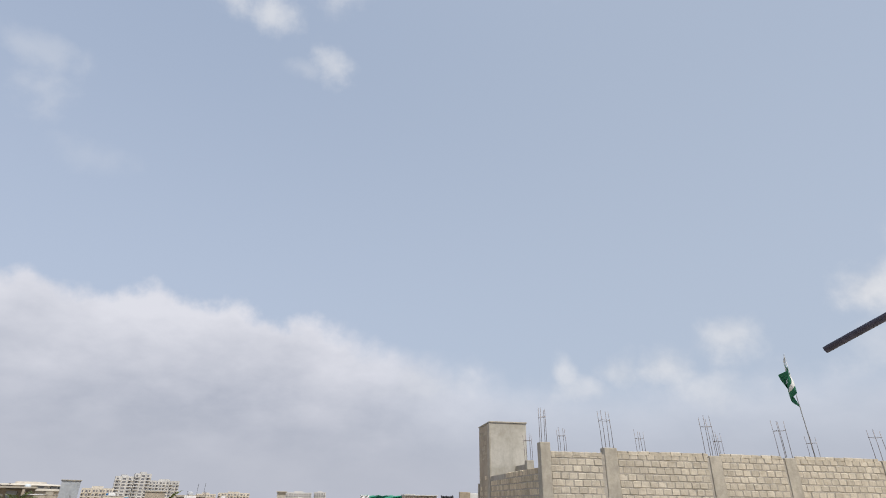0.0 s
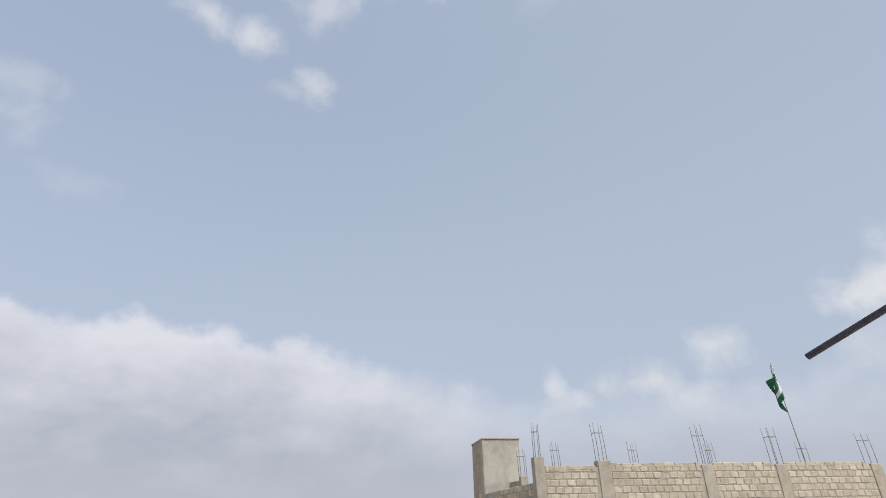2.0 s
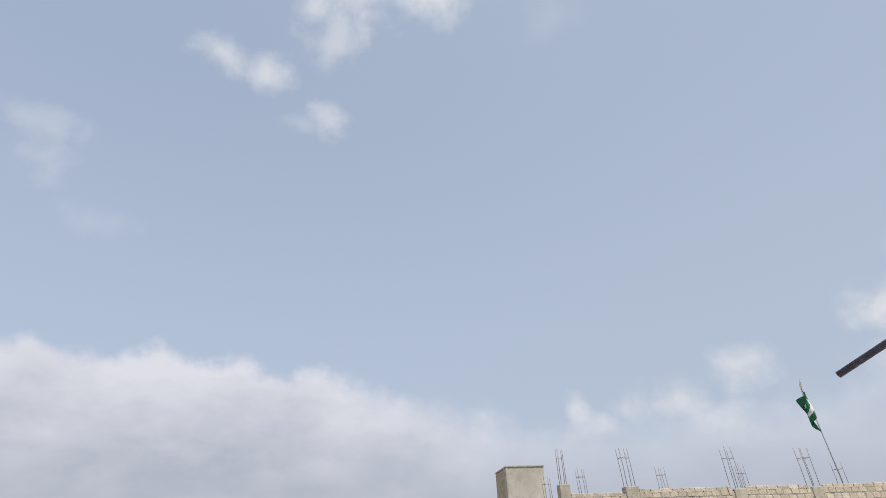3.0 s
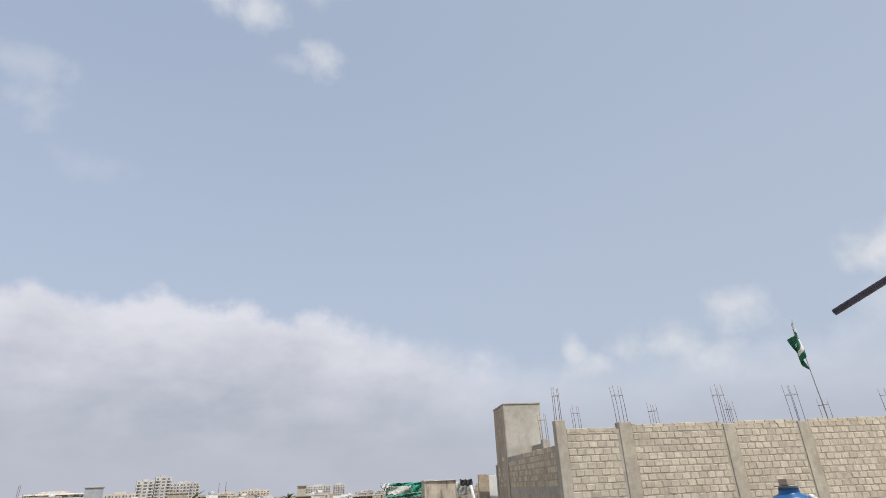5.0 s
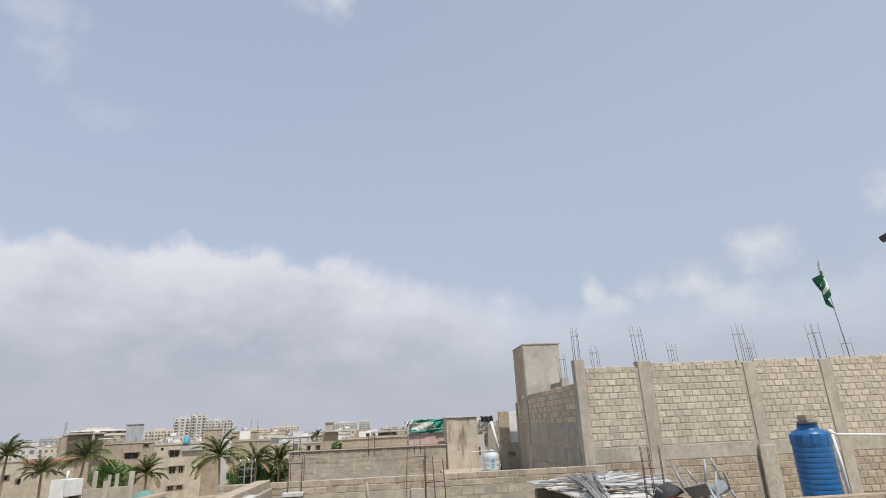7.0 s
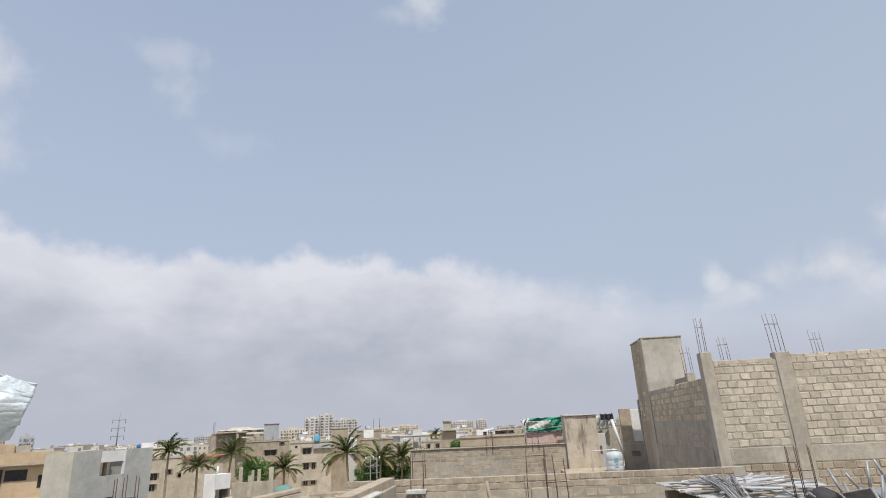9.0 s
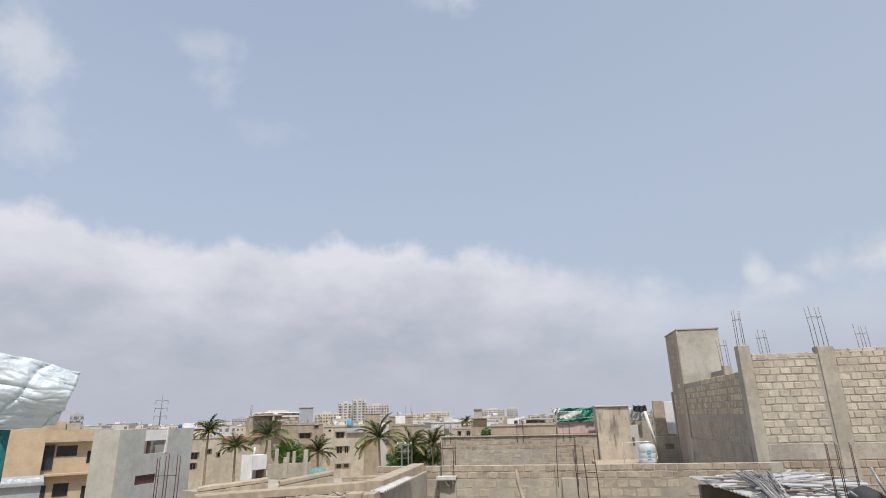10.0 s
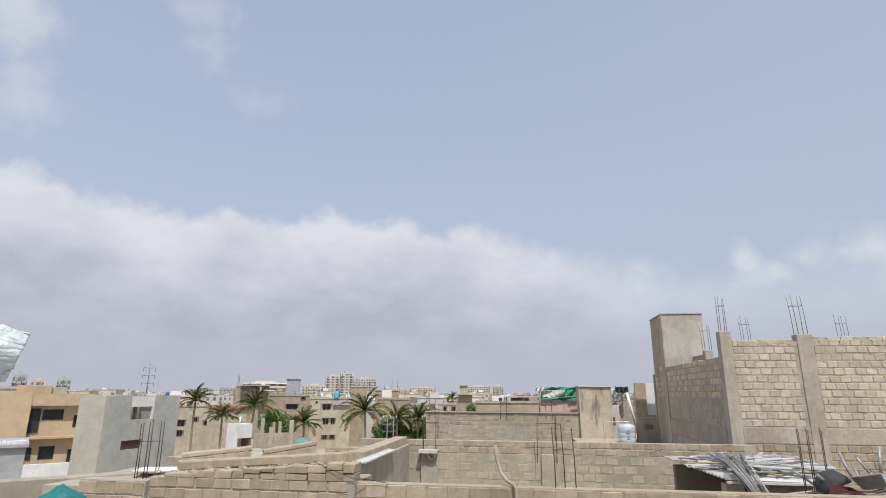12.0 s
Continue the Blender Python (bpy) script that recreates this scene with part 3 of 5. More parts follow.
def house(label, x, y, rz, w, depth, top, wins, material, parapet=0.35, group="", category="house", z0=None, name="house"):
    h = thing(name, label, category, pose(x, y, 0, 0, 0, rz), group)
    z0 = GROUND if z0 is None else z0
    bm = bmesh.new()
    holed(bm, -w / 2, w / 2, z0, top - parapet, 0.25, wins)
    box(bm, -w / 2, -w / 2 + 0.25, 0.25, depth, z0, top - parapet)
    box(bm, w / 2 - 0.25, w / 2, 0.25, depth, z0, top - parapet)
    box(bm, -w / 2, w / 2, depth, depth + 0.25, z0, top - parapet)
    part("wall", bm, material, h)
    roof = part("roof", boxes((-w / 2 - 0.12, w / 2 + 0.12, -0.12, depth + 0.37, top - parapet, top - parapet + 0.14)), CONCRETE, h)
    if parapet > 0.2:
        part("parapet", boxes((-w / 2, w / 2, 0, 0.15, top - parapet + 0.14, top), (-w / 2, -w / 2 + 0.15, 0.15, depth, top - parapet + 0.14, top),
                              (w / 2 - 0.15, w / 2, 0.15, depth, top - parapet + 0.14, top)), material, roof)
    for a, b, c, d in wins:
        w_ = window(h, a, b, c, d, 0.0, deep=0.12, bars_n=1 if c - a > 0.7 else 0)
        if c - a > 0.6:
            part("sunshade", boxes((a - 0.2, c + 0.2, -0.5, 0.0, d + 0.06, d + 0.15)), CONCRETE, w_)
    return h


house("weathered cream house with small windows and a stained wall", -56.2, 94.1, 30.7, 10.6, 9, 6.28, ((-4.71, 2.57, -3.5, 3.72), (-4.65, 0.9, -3.7, 2.03), (-2.23, 3.4, -1.5, 4.17), (-0.42, 2.8, 0.22, 3.58), (0.68, 1.25, 1.32, 2.03), (1.74, 2.77, 2.47, 3.45)), CREAM)
house("bare brown plastered house with an overhanging roof", -56.6, 111.0, 26.9, 6.5, 9, 9.74, ((-0.81, 7.6, 0.93, 9.3),), BROWN, 0.15)
h = house("bare brown plastered house with a stair room", -50.9, 117.0, 23.4, 8.6, 10, 8.05, ((-0.6, 4.84, 1.75, 6.02), (2.5, 7.0, 3.26, 7.55)), BROWN)
part("stair_room", soft((-0.9, 2.1, 0.4, 3.5, 7.8, 11.2)), PALEBLUE, h, "grey sheet-clad stair room")
part("stair_roof", soft((-1.05, 2.25, 0.25, 3.65, 11.2, 11.35)), CONCRETE, h)
h = house("pale plastered three-storey house with barred windows", -36.7, 103.3, 19.4, 7.5, 9, 7.63, ((-1.48, 5.25, 0.06, 6.39), (-1.32, 2.6, -0.21, 3.82), (0.14, 2.59, 0.94, 3.82), (-1.24, -0.02, -0.36, 0.79), (0.11, 0.07, 0.98, 0.78), (-2.57, 3.32, -2.12, 3.72), (-2.89, 6.4, -2.33, 6.9), (2.26, 3.2, 2.7, 3.61)), CREAM)
part("balcony", soft((0.5, 3.8, -0.5, 0.0, 6.2, 7.0)), FARGREY, h, "pale blue-grey balcony front")
house("tall bare brown house with a blank wall", -33.5, 110.6, 16.7, 3.2, 8, 9.73, ((-1.05, 5.19, -0.59, 5.52),), BROWN, 0.2)
house("brown plastered house with a single upper window", -30.1, 120.9, 13.9, 5.2, 8, 9.14, ((-0.36, 7.34, 0.67, 8.53),), BROWN, 0.3)
house("brown plastered house with a low parapet", -26.6, 116.6, 12.8, 5.2, 3, 7.4, (), BROWN)
h = house("brown house with a white stair room on its roof", -26.5, 106.0, 15.4, 3.0, 5, 7.6, (), BROWN)
part("stair_room", soft((-0.9, 0.95, 0.4, 2.4, 7.3, 9.0)), WHITE, h, "white painted stair room")
house("small cream house behind the palms", -20.3, 107.7, 10.6, 3.6, 6, 6.56, ((-0.92, 5.0, -0.25, 5.9),), CREAM)
house("low cream house with pale balconies", -16.9, 128.4, 7.4, 6.1, 7, 6.25, ((-1.74, 4.5, -1.09, 5.5), (0.2, 4.5, 0.97, 5.5)), CREAM)
h = house("plastered house with a slim stair room", -10.2, 94.0, 6.1, 2.6, 6, 8.2, (), BROWN)
part("stair_room", soft((-0.75, 0.55, 0.3, 2.0, 8.0, 9.65)), CONCRETE, h)
part("stair_roof", soft((-0.9, 0.7, 0.1, 2.2, 9.65, 9.8)), CONCRETE, h)
part("roof_overhang", soft((-0.9, 1.7, -0.7, 2.2, 8.2, 8.36)), CONCRETE, h)
house("blank brown house wall with a flat roof", -4.3, 69.4, 3.4, 3.7, 6, 7.6, (), BROWN, 0.25)
house("blank brown house wall with a flat roof", -0.4, 70.5, 0.3, 4.0, 6, 7.62, (), BROWN, 0.25)


def clutter(x, y, rz, w, top, seed):
    """Antenna poles, a small tank and starter bars on a flat roof."""
    r = random.Random(seed)
    for k in range(r.randint(1, 2)):
        a = thing("antenna_pole", "thin antenna pole on a flat roof", "antenna", pose(x, y, 0, 0, 0, rz) @ pose(r.uniform(-w / 2, w / 2), r.uniform(0.8, 3), top - 0.4), "antenna poles")
        bm = bmesh.new()
        hh = r.uniform(1.2, 3.0)
        tube(bm, [(0, 0, 0), (0.05, 0, hh)], 0.045, 5)
        part("pole", bm, PYLON, a)
    if r.random() < 0.7:
        t = thing("water_tank", "pale rooftop water tank", "water tank", pose(x, y, 0, 0, 0, rz) @ pose(r.uniform(-w / 3, w / 3), 2.2, top - 0.25), "small roof tanks")
        bm = bmesh.new()
        lathe(bm, [(0.45, 0), (0.5, 0.1), (0.5, 0.7), (0.35, 0.85), (0.15, 0.92)], 16)
        part("body", bm, (TANK_WHITE, FARGREY)[seed % 2], t)
    for k in range(2):
        g = thing("starter_bars", "starter bars on a distant roof", "rebar", pose(x, y, 0, 0, 0, rz), "distant starter bars")
        u = r.uniform(-w / 2 + 0.2, w / 2 - 0.2)
        for j in range(3):
            bm = bmesh.new()
            tube(bm, [(u + 0.16 * j, 0.2, top - 0.3), (u + 0.16 * j + r.uniform(-0.08, 0.08), 0.2, top + r.uniform(0.5, 0.9))], 0.022, 4)
            part("bar", bm, RUST, g)


for k, row in enumerate(((-56.2, 94.1, 30.7, 10.6, 6.28), (-50.9, 117.0, 23.4, 8.6, 8.05), (-36.7, 103.3, 19.4, 7.5, 7.63), (-30.1, 120.9, 13.9, 5.2, 9.14), (-20.3, 107.7, 10.6, 3.6, 6.56),
                         (-16.9, 128.4, 7.4, 6.1, 6.25), (-56.6, 111.0, 26.9, 6.5, 9.74))):
    clutter(*row, seed=100 + k)


def tower_block(label, x, y, rz, w, depth, top, material, floors, per, group="apartment towers"):
    t = thing("apartment_tower", label, "apartment building", pose(x, y, 0, 0, 0, rz), group)
    part("wall", boxes((-w / 2, w / 2, 0, depth, GROUND, top)), material, t)
    part("roof_room", boxes((-w / 5, w / 6, 2, depth - 1, top, top + 1.6)), material, t)
    step_z, step_x = 3.0, w / per
    for k in range(per):
        a = -w / 2 + (k + 0.5) * step_x
        bay = part("bay", boxes((a - step_x * (0.36 if k % 2 else 0.42), a + step_x * (0.36 if k % 2 else 0.42), -0.9 if k % 2 else -0.3, 0.0, GROUND, top - (0.4 if k % 2 else 1.2))), material, t)
        y = -0.9 if k % 2 else -0.3
        for f in range(floors):
            z = top - 3.2 - f * step_z
            s = step_x * 0.30
            part("pane", boxes((a - s, a + s * (0.9 if k % 2 else 0.2), y - 0.05, y, z, z + 1.7)), FARWIN, bay)
            if k % 2 == 0:
                part("balcony", boxes((a - step_x * 0.42, a + step_x * 0.42, y - 1.1, y, z - 0.9, z - 0.1)), material, bay)
    return t


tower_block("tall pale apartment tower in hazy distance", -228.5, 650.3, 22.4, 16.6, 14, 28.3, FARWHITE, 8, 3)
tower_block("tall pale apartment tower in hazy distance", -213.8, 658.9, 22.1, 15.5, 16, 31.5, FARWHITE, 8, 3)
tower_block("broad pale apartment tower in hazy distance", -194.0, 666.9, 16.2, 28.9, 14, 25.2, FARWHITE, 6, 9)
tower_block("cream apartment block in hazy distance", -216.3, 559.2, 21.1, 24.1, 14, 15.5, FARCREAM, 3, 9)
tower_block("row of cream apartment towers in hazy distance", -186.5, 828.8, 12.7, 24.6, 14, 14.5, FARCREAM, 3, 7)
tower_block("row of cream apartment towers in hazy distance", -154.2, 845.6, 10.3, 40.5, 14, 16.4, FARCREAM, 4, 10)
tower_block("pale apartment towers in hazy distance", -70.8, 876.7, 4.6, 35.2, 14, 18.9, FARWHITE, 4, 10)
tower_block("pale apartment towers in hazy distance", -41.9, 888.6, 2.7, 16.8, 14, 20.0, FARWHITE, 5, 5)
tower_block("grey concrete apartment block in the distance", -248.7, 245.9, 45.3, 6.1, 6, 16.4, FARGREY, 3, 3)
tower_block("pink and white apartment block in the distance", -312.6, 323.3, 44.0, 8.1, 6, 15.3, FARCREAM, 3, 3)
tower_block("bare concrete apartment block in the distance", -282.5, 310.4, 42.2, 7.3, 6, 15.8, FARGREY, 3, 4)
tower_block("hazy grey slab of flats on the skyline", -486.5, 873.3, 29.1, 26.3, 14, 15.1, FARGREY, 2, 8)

pavilion = thing("pavilion", "tan building with a many-sided tiered roof", "building", pose(-159.9, 330.0, -4.4))
for r0, r1, z0, z1, material in ((17.5, 17.5, 0.0, 15.2, FARCREAM), (19.5, 18.5, 15.2, 16.2, CONCRETE), (13.0, 13.0, 16.2, 17.6, FARCREAM), (14.5, 13.2, 17.6, 18.3, FARCREAM), (7.0, 6.5, 18.3, 19.4, FARCREAM)):
    bm = bmesh.new()
    lathe(bm, [(r0, z0), (r1, z1)], 12)
    for f in bm.faces:
        f.smooth = False
    part("tier" if material is FARCREAM else "eave", bm, material, pavilion)
for k in range(12):
    ob = part("window", boxes((-1.6, 1.6, -13.0, -12.4, 16.4, 17.3)), FARWIN, pavilion)
    ob.matrix_basis = pose(0, 0, 0, 0, 0, 15 + 30 * k)

# grey house fittings: white parapet panel, room behind the opening, dark vent
gm = gr.matrix_basis
for name, bm, material, label in (
        ("white_panel", boxes((1.95, 3.75, -0.012, 0.12, 7.55, 8.2)), WHITE, "white painted balcony panel"),
        ("side_reveal", boxes((3.68, 3.8, -0.03, 0.12, 6.75, 8.24)), WHITE, ""),
        ("room_back", boxes((1.5, 4.2, 1.6, 1.7, 6.4, 8.1)), BROWN, "brown wall of the room behind the opening"),
        ("post", boxes((2.5, 2.68, 0.25, 0.4, 6.75, 7.55)), INNER, ""),
        ("vent", boxes((1.55, 3.15, 0.1, 0.14, 4.95, 5.5)), RUST, "dark maroon vent grille"),
        ("roof", boxes((0.2, 6.0, 1.7, 1.95, 8.0, 8.1)), CONCRETE, "")):
    ob = part(name, bm, material, grey, label)
    ob.matrix_basis = gm.copy()
wall_on(grey, "coping", A, B, 8.22, 8.26, 0.22, GREY_SUNLIT)
wall_on(grey, "coping", B, C, 8.22, 8.26, 0.22, GREY_SHADED, cut0=0.22)

# peach house, facing the roofs
peach = thing("house", "peach painted two-storey house with dark aluminium windows", "house", pose(-40.5, 42.55, 0, 0, 0, 43.2))
W = ((-0.06, 6.12, 1.42, 6.97), (2.2, 5.48, 2.74, 6.47), (0.11, 2.94, 1.2, 3.98), (2.16, 2.63, 2.68, 3.65))
bm = bmesh.new()
holed(bm, -1.0, 3.5, GROUND, 7.3, 0.25, W)
pw = part("wall", bm, BEIGE, peach)
pw.matrix_basis = pose(0, 0.55, 0)
part("side_wing", boxes((-3.6, -0.95, -0.15, 6.0, GROUND, 8.42)), BEIGE, peach)
part("body", boxes((-0.95, 3.5, 1.4, 6.0, GROUND, 7.3)), BEIGE_DARK, peach)
part("roof", boxes((-0.95, 3.55, -0.1, 6.1, 7.3, 7.45)), CONCRETE, peach)
part("parapet", boxes((-0.6, 3.55, -0.1, 0.1, 7.45, 8.3), (-0.95, -0.6, -0.1, 0.5, 7.45, 8.35)), BEIGE, peach)
part("ledge", soft((-0.95, 3.55, -0.1, 0.55, 4.6, 4.78)), BEIGE, peach)
part("lintel_band", boxes((-0.95, 3.5, 0.5, 0.56, 4.2, 4.6)), BEIGE_DARK, peach)
part("roof_room", soft((-2.2, 0.3, 1.5, 4.5, 8.3, 9.0)), BEIGE, peach)
part("roof_room", soft((0.3, 1.4, 2.0, 4.5, 7.45, 8.85)), CREAM, peach)
for a, b, c, d in W:
    window(peach, a, b, c, d, 0.55, frame_mat=DARK, bars_n=1, deep=0.12)
window(peach, -0.93, 5.07, -0.2, 7.05, 0.5, frame_mat=RUBBER, bars_n=1, deep=0.03)
window(peach, -0.9, 2.95, -0.38, 3.9, 0.5, frame_mat=RUBBER, bars_n=1, deep=0.03)
compound = thing("compound_wall", "white painted compound wall of the peach house", "wall", pose(-40.5, 42.55, 0, 0, 0, 43.2))
part("wall", soft((-1.5, 5.2, -3.2, -3.0, GROUND, 2.95)), WHITE, compound)
part("wall", soft((-1.5, 5.2, -5.2, -5.0, GROUND, 1.75)), WHITE, compound)
annex = thing("house", "pale grey low building with rubble on its slab", "house", pose(-21.21, 20.87, 0, 0, 0, 44.8))
part("wall", boxes((-4.5, 0.42, 0.15, 4.0, GROUND, 6.22)), PALEBLUE, annex)
part("slab", soft((-4.6, 0.5, 0.0, 4.1, 6.22, 6.36)), PALEBLUE, annex)
rnd = random.Random(5)
bm = bmesh.new()
for k in range(40):
    x, y, s = rnd.uniform(-2.5, 0.4), rnd.uniform(0.1, 0.8), rnd.uniform(0.03, 0.09)
    soft_box(bm, x - s, x + s, y - s, y + s, 6.36, 6.36 + s * 1.6, r=0.01)
tagged(solid("rubble", bm, WHITE, "broken plaster rubble on the slab", "rubble"), kind="stuff").matrix_basis = annex.matrix_basis.copy()
house("grey house beyond the peach one", -70.0, 66.0, 46, 9, 8, 9.1, ((1.0, 6.0, 2.2, 7.2), (-2.0, 6.0, -0.8, 7.2)), FARGREY)

# ---- roofs in the middle distance ----
coping = bmesh.new()
soft_box(coping, -5.3, 2.58, 28.93, 29.28, 7.55, 7.6, r=0.012)
part("coping", coping, CONCRETE, far_wall)
for k in range(59):
    u = -5.2 + k * 0.13
    part("stub_bar", boxes((u, u + 0.05, 28.95, 29.0, 7.6, 7.64)), RUST, far_wall)
for x in (-4.9, -1.2, 1.1):
    column = far_wall
    bars(column, x, 29.1, 7.5, 0.75, spread=0.3, n=3, r=0.012, material=RUST, seed=int(50 + x))

cabin = thing("roof_cabin", "stained plaster roof tower beside a pink room under green tarpaulins", "roof cabin")
part("tower", soft((2.61, 4.2, 28.8, 30.4, GROUND, 8.85), r=0.04), mat("streaked plaster", (0.49, 0.425, 0.34), (0.58, 0.51, 0.42), 0.9, 12, 0.92, stain=(0.13, 0.115, 0.10), stain_amount=0.8, grime=4.5), cabin, "grey plaster tower with dark rain streaks")
part("tower_cap", soft((2.58, 3.1, 28.74, 30.45, 8.85, 8.93), (3.1, 4.25, 28.72, 30.45, 8.85, 8.9), r=0.02), SHEET, cabin, "bent pale tin sheet")
part("room_wall", soft((0.74, 2.77, 31.05, 31.2, GROUND, 8.12)), PINK, cabin, "pale pink painted wall")
part("wall_cap", soft((0.7, 2.77, 31.0, 31.25, 8.12, 8.2)), WHITE, cabin)
for x in (0.68, 2.72):
    bm = bmesh.new()
    tube(bm, [(x, 31.0, 7.4), (x + 0.02, 31.0, 8.85)], 0.03, 8)
    part("post", bm, GALV, cabin)


def sag(name, x0, x1, y, z0, z1, material, label, droop=0.12, folds=5.0, seed=0):
    """A hanging sheet with folds."""
    bm = bmesh.new()
    nu, nv = 26, 9
    g = [[bm.verts.new((x0 + (x1 - x0) * i / nu,
                        y - 0.06 * math.sin(folds * i / nu * 6.28 + j * 0.5 + seed) - 0.05 * noise.noise((i * 0.5, j * 0.6, seed)),
                        z1 + (z0 - z1) * j / nv - droop * math.sin(math.pi * i / nu) * (0.4 + 0.6 * j / nv) + 0.06 * noise.noise((i * 0.4, seed, j * 0.3)))) for j in range(nv + 1)] for i in range(nu + 1)]
    for i in range(nu):
        for j in range(nv):
            f = bm.faces.new((g[i][j], g[i + 1][j], g[i + 1][j + 1], g[i][j + 1]))
            f.smooth = True
    ob = part(name, bm, material, cabin, label)
    m = ob.modifiers.new("thick", "SOLIDIFY")
    m.thickness = 0.01


sag("tarpaulin", 0.78, 2.1, 30.97, 8.33, 8.72, TARP_PALE, "faded pale tarpaulin", 0.05, 1.0, 1)
sag("tarpaulin", 0.5, 2.7, 31.1, 8.72, 8.87, TARP, "green tarpaulin roof", 0.03, 2, 2)
sag("tarpaulin", 0.76, 2.7, 30.95, 8.22, 8.36, TARP, "green tarpaulin band", 0.06, 1.2, 3)
sag("tarpaulin", 1.95, 2.7, 30.99, 8.44, 8.74, TARP, "dark green tarpaulin", 0.04, 1.5, 7)
sag("bundle", 0.5, 0.95, 30.9, 8.66, 8.86, WHITE, "white cloth bundled on the tarpaulin corner", 0.03, 2, 6)
sag("sheet", 4.55, 5.5, 32.2, 8.2, 8.82, TARP_PALE, "grey sheet hung beside the tower", 0.1, 2, 4)
sag("sheet", 4.9, 5.6, 32.0, 8.62, 8.92, RUBBER, "black plastic sheet", 0.05, 3, 5)
part("lower_wall", soft((4.15, 4.75, 30.2, 30.4, GROUND, 7.95)), FARWHITE, cabin)
# wall is solid here; dark box stands in for the opening's shaded inside
part("opening", boxes((4.3, 4.52, 30.19, 30.25, 6.95, 7.35)), INNER, cabin, "dark square box standing for a shaded opening")
part("annex_wall", soft((4.6, 5.9, 32.6, 33.5, GROUND, 8.2)), PLASTER, cabin)
bm = bmesh.new()
tube(bm, [(5.42, 31.6, 8.6), (5.85, 31.6, 6.6)], 0.08, 6)
part("leaning_beam", bm, WHITE, cabin)

solid("roof_tank_deck", boxes((2.2, 5.7, 22.0, 28.9, 6.0, 6.4)), BLOCK_OLD, "flat concrete roof deck", "roof", kind="structure")
tank = thing("water_tank", "small white plastic water tank with faded blue marks", "water tank", pose(4.45, 26.6, 6.4))
bm = bmesh.new()
lathe(bm, [(0.36, 0), (0.385, 0.05), (0.385, 0.2), (0.375, 0.22), (0.385, 0.24), (0.385, 0.42), (0.375, 0.44), (0.385, 0.46), (0.385, 0.66), (0.33, 0.76), (0.16, 0.83), (0.16, 0.87)], 32)
body = part("body", bm, TANK_WHITE, tank)
bm = bmesh.new()
lathe(bm, [(0.18, 0.87), (0.18, 0.9), (0.03, 0.93)], 20)
part("lid", bm, TANK_WHITE, tank)
for z, w in ((0.50, 0.14), (0.40, 0.18), (0.28, 0.10), (0.16, 0.16)):
    part("faded_mark", boxes((-w / 2, w / 2, -0.397, -0.39 + 0.02, z, z + 0.05)), BLUEPAINT, body, "faded blue printed bar")
bm = bmesh.new()
tube(bm, [(3.35, 26.0, 6.4), (3.35, 26.0, 7.3), (4.2, 26.0, 7.32)], 0.025, 6)
solid("water_pipe", bm, PVC, "white plastic pipe bent into an arch", "pipe")

wbox = thing("water_tank", "square white painted rooftop water box", "water tank", pose(-12.13, 22.35, 0, 0, 0, 66))
part("body", soft((0.0, 0.75, 0.0, 0.65, 6.62, 7.2), r=0.012), WHITE, wbox)
part("side_panel", soft((-0.03, 0.75, 0.56, 0.66, 5.9, 6.62), r=0.012), WHITE, wbox)
part("end_panel", soft((-0.04, 0.04, 0.0, 0.66, 5.9, 7.22), r=0.012), WHITE, wbox)
# dark panel gives the void under the box its shade
part("back_panel", soft((0.67, 0.75, 0.0, 0.56, 5.9, 6.62), r=0.012), INNER, wbox)
part("deck", boxes((-1.5, 3.0, -2.0, 2.5, GROUND, 5.9)), PLASTER, wbox)
bm = bmesh.new()
tube(bm, [(0.3, 0.3, 7.2), (0.32, 0.3, 7.5)], 0.04, 8)
part("vent_pipe", bm, PVC, wbox)

stub = thing("unfinished_parapet", "unfinished plaster parapet with bare concrete stubs", "parapet", pose(-17.51, 37.78, 0, 0, 0, 24.5))
part("wall", soft((-1.4, 1.5, 0.0, 0.2, GROUND, 5.75)), PLASTER, stub)
part("deck", boxes((-2.5, 1.6, 0.2, 5, GROUND, 5.0)), PLASTER, stub)
for a, b, y, z in ((-0.4, -0.1, -0.1, 6.15), (0.2, 0.42, 0.1, 6.5), (0.95, 1.25, -0.05, 6.6), (-1.0, -0.75, 0.5, 6.7), (-0.2, 0.0, 1.5, 6.4)):
    part("stub_column", soft((a, b, y, y + 0.25, 4.8, z)), CONCRETE, stub)
dome = thing("roof_dome", "small faded teal dome on a rooftop", "dome", pose(-11.2, 27.3, 5.6))
bm = bmesh.new()
lathe(bm, [(0.5, 0), (0.5, 0.35), (0.45, 0.5), (0.33, 0.62), (0.15, 0.70), (0.02, 0.72)], 24)
part("shell", bm, mat("faded teal paint", (0.12, 0.26, 0.24), (0.17, 0.32, 0.30), 2, 12, 0.7), dome)
part("base", boxes((-0.9, 1.2, -0.6, 2.2, GROUND - 5.6, 0.0)), PLASTER, dome)

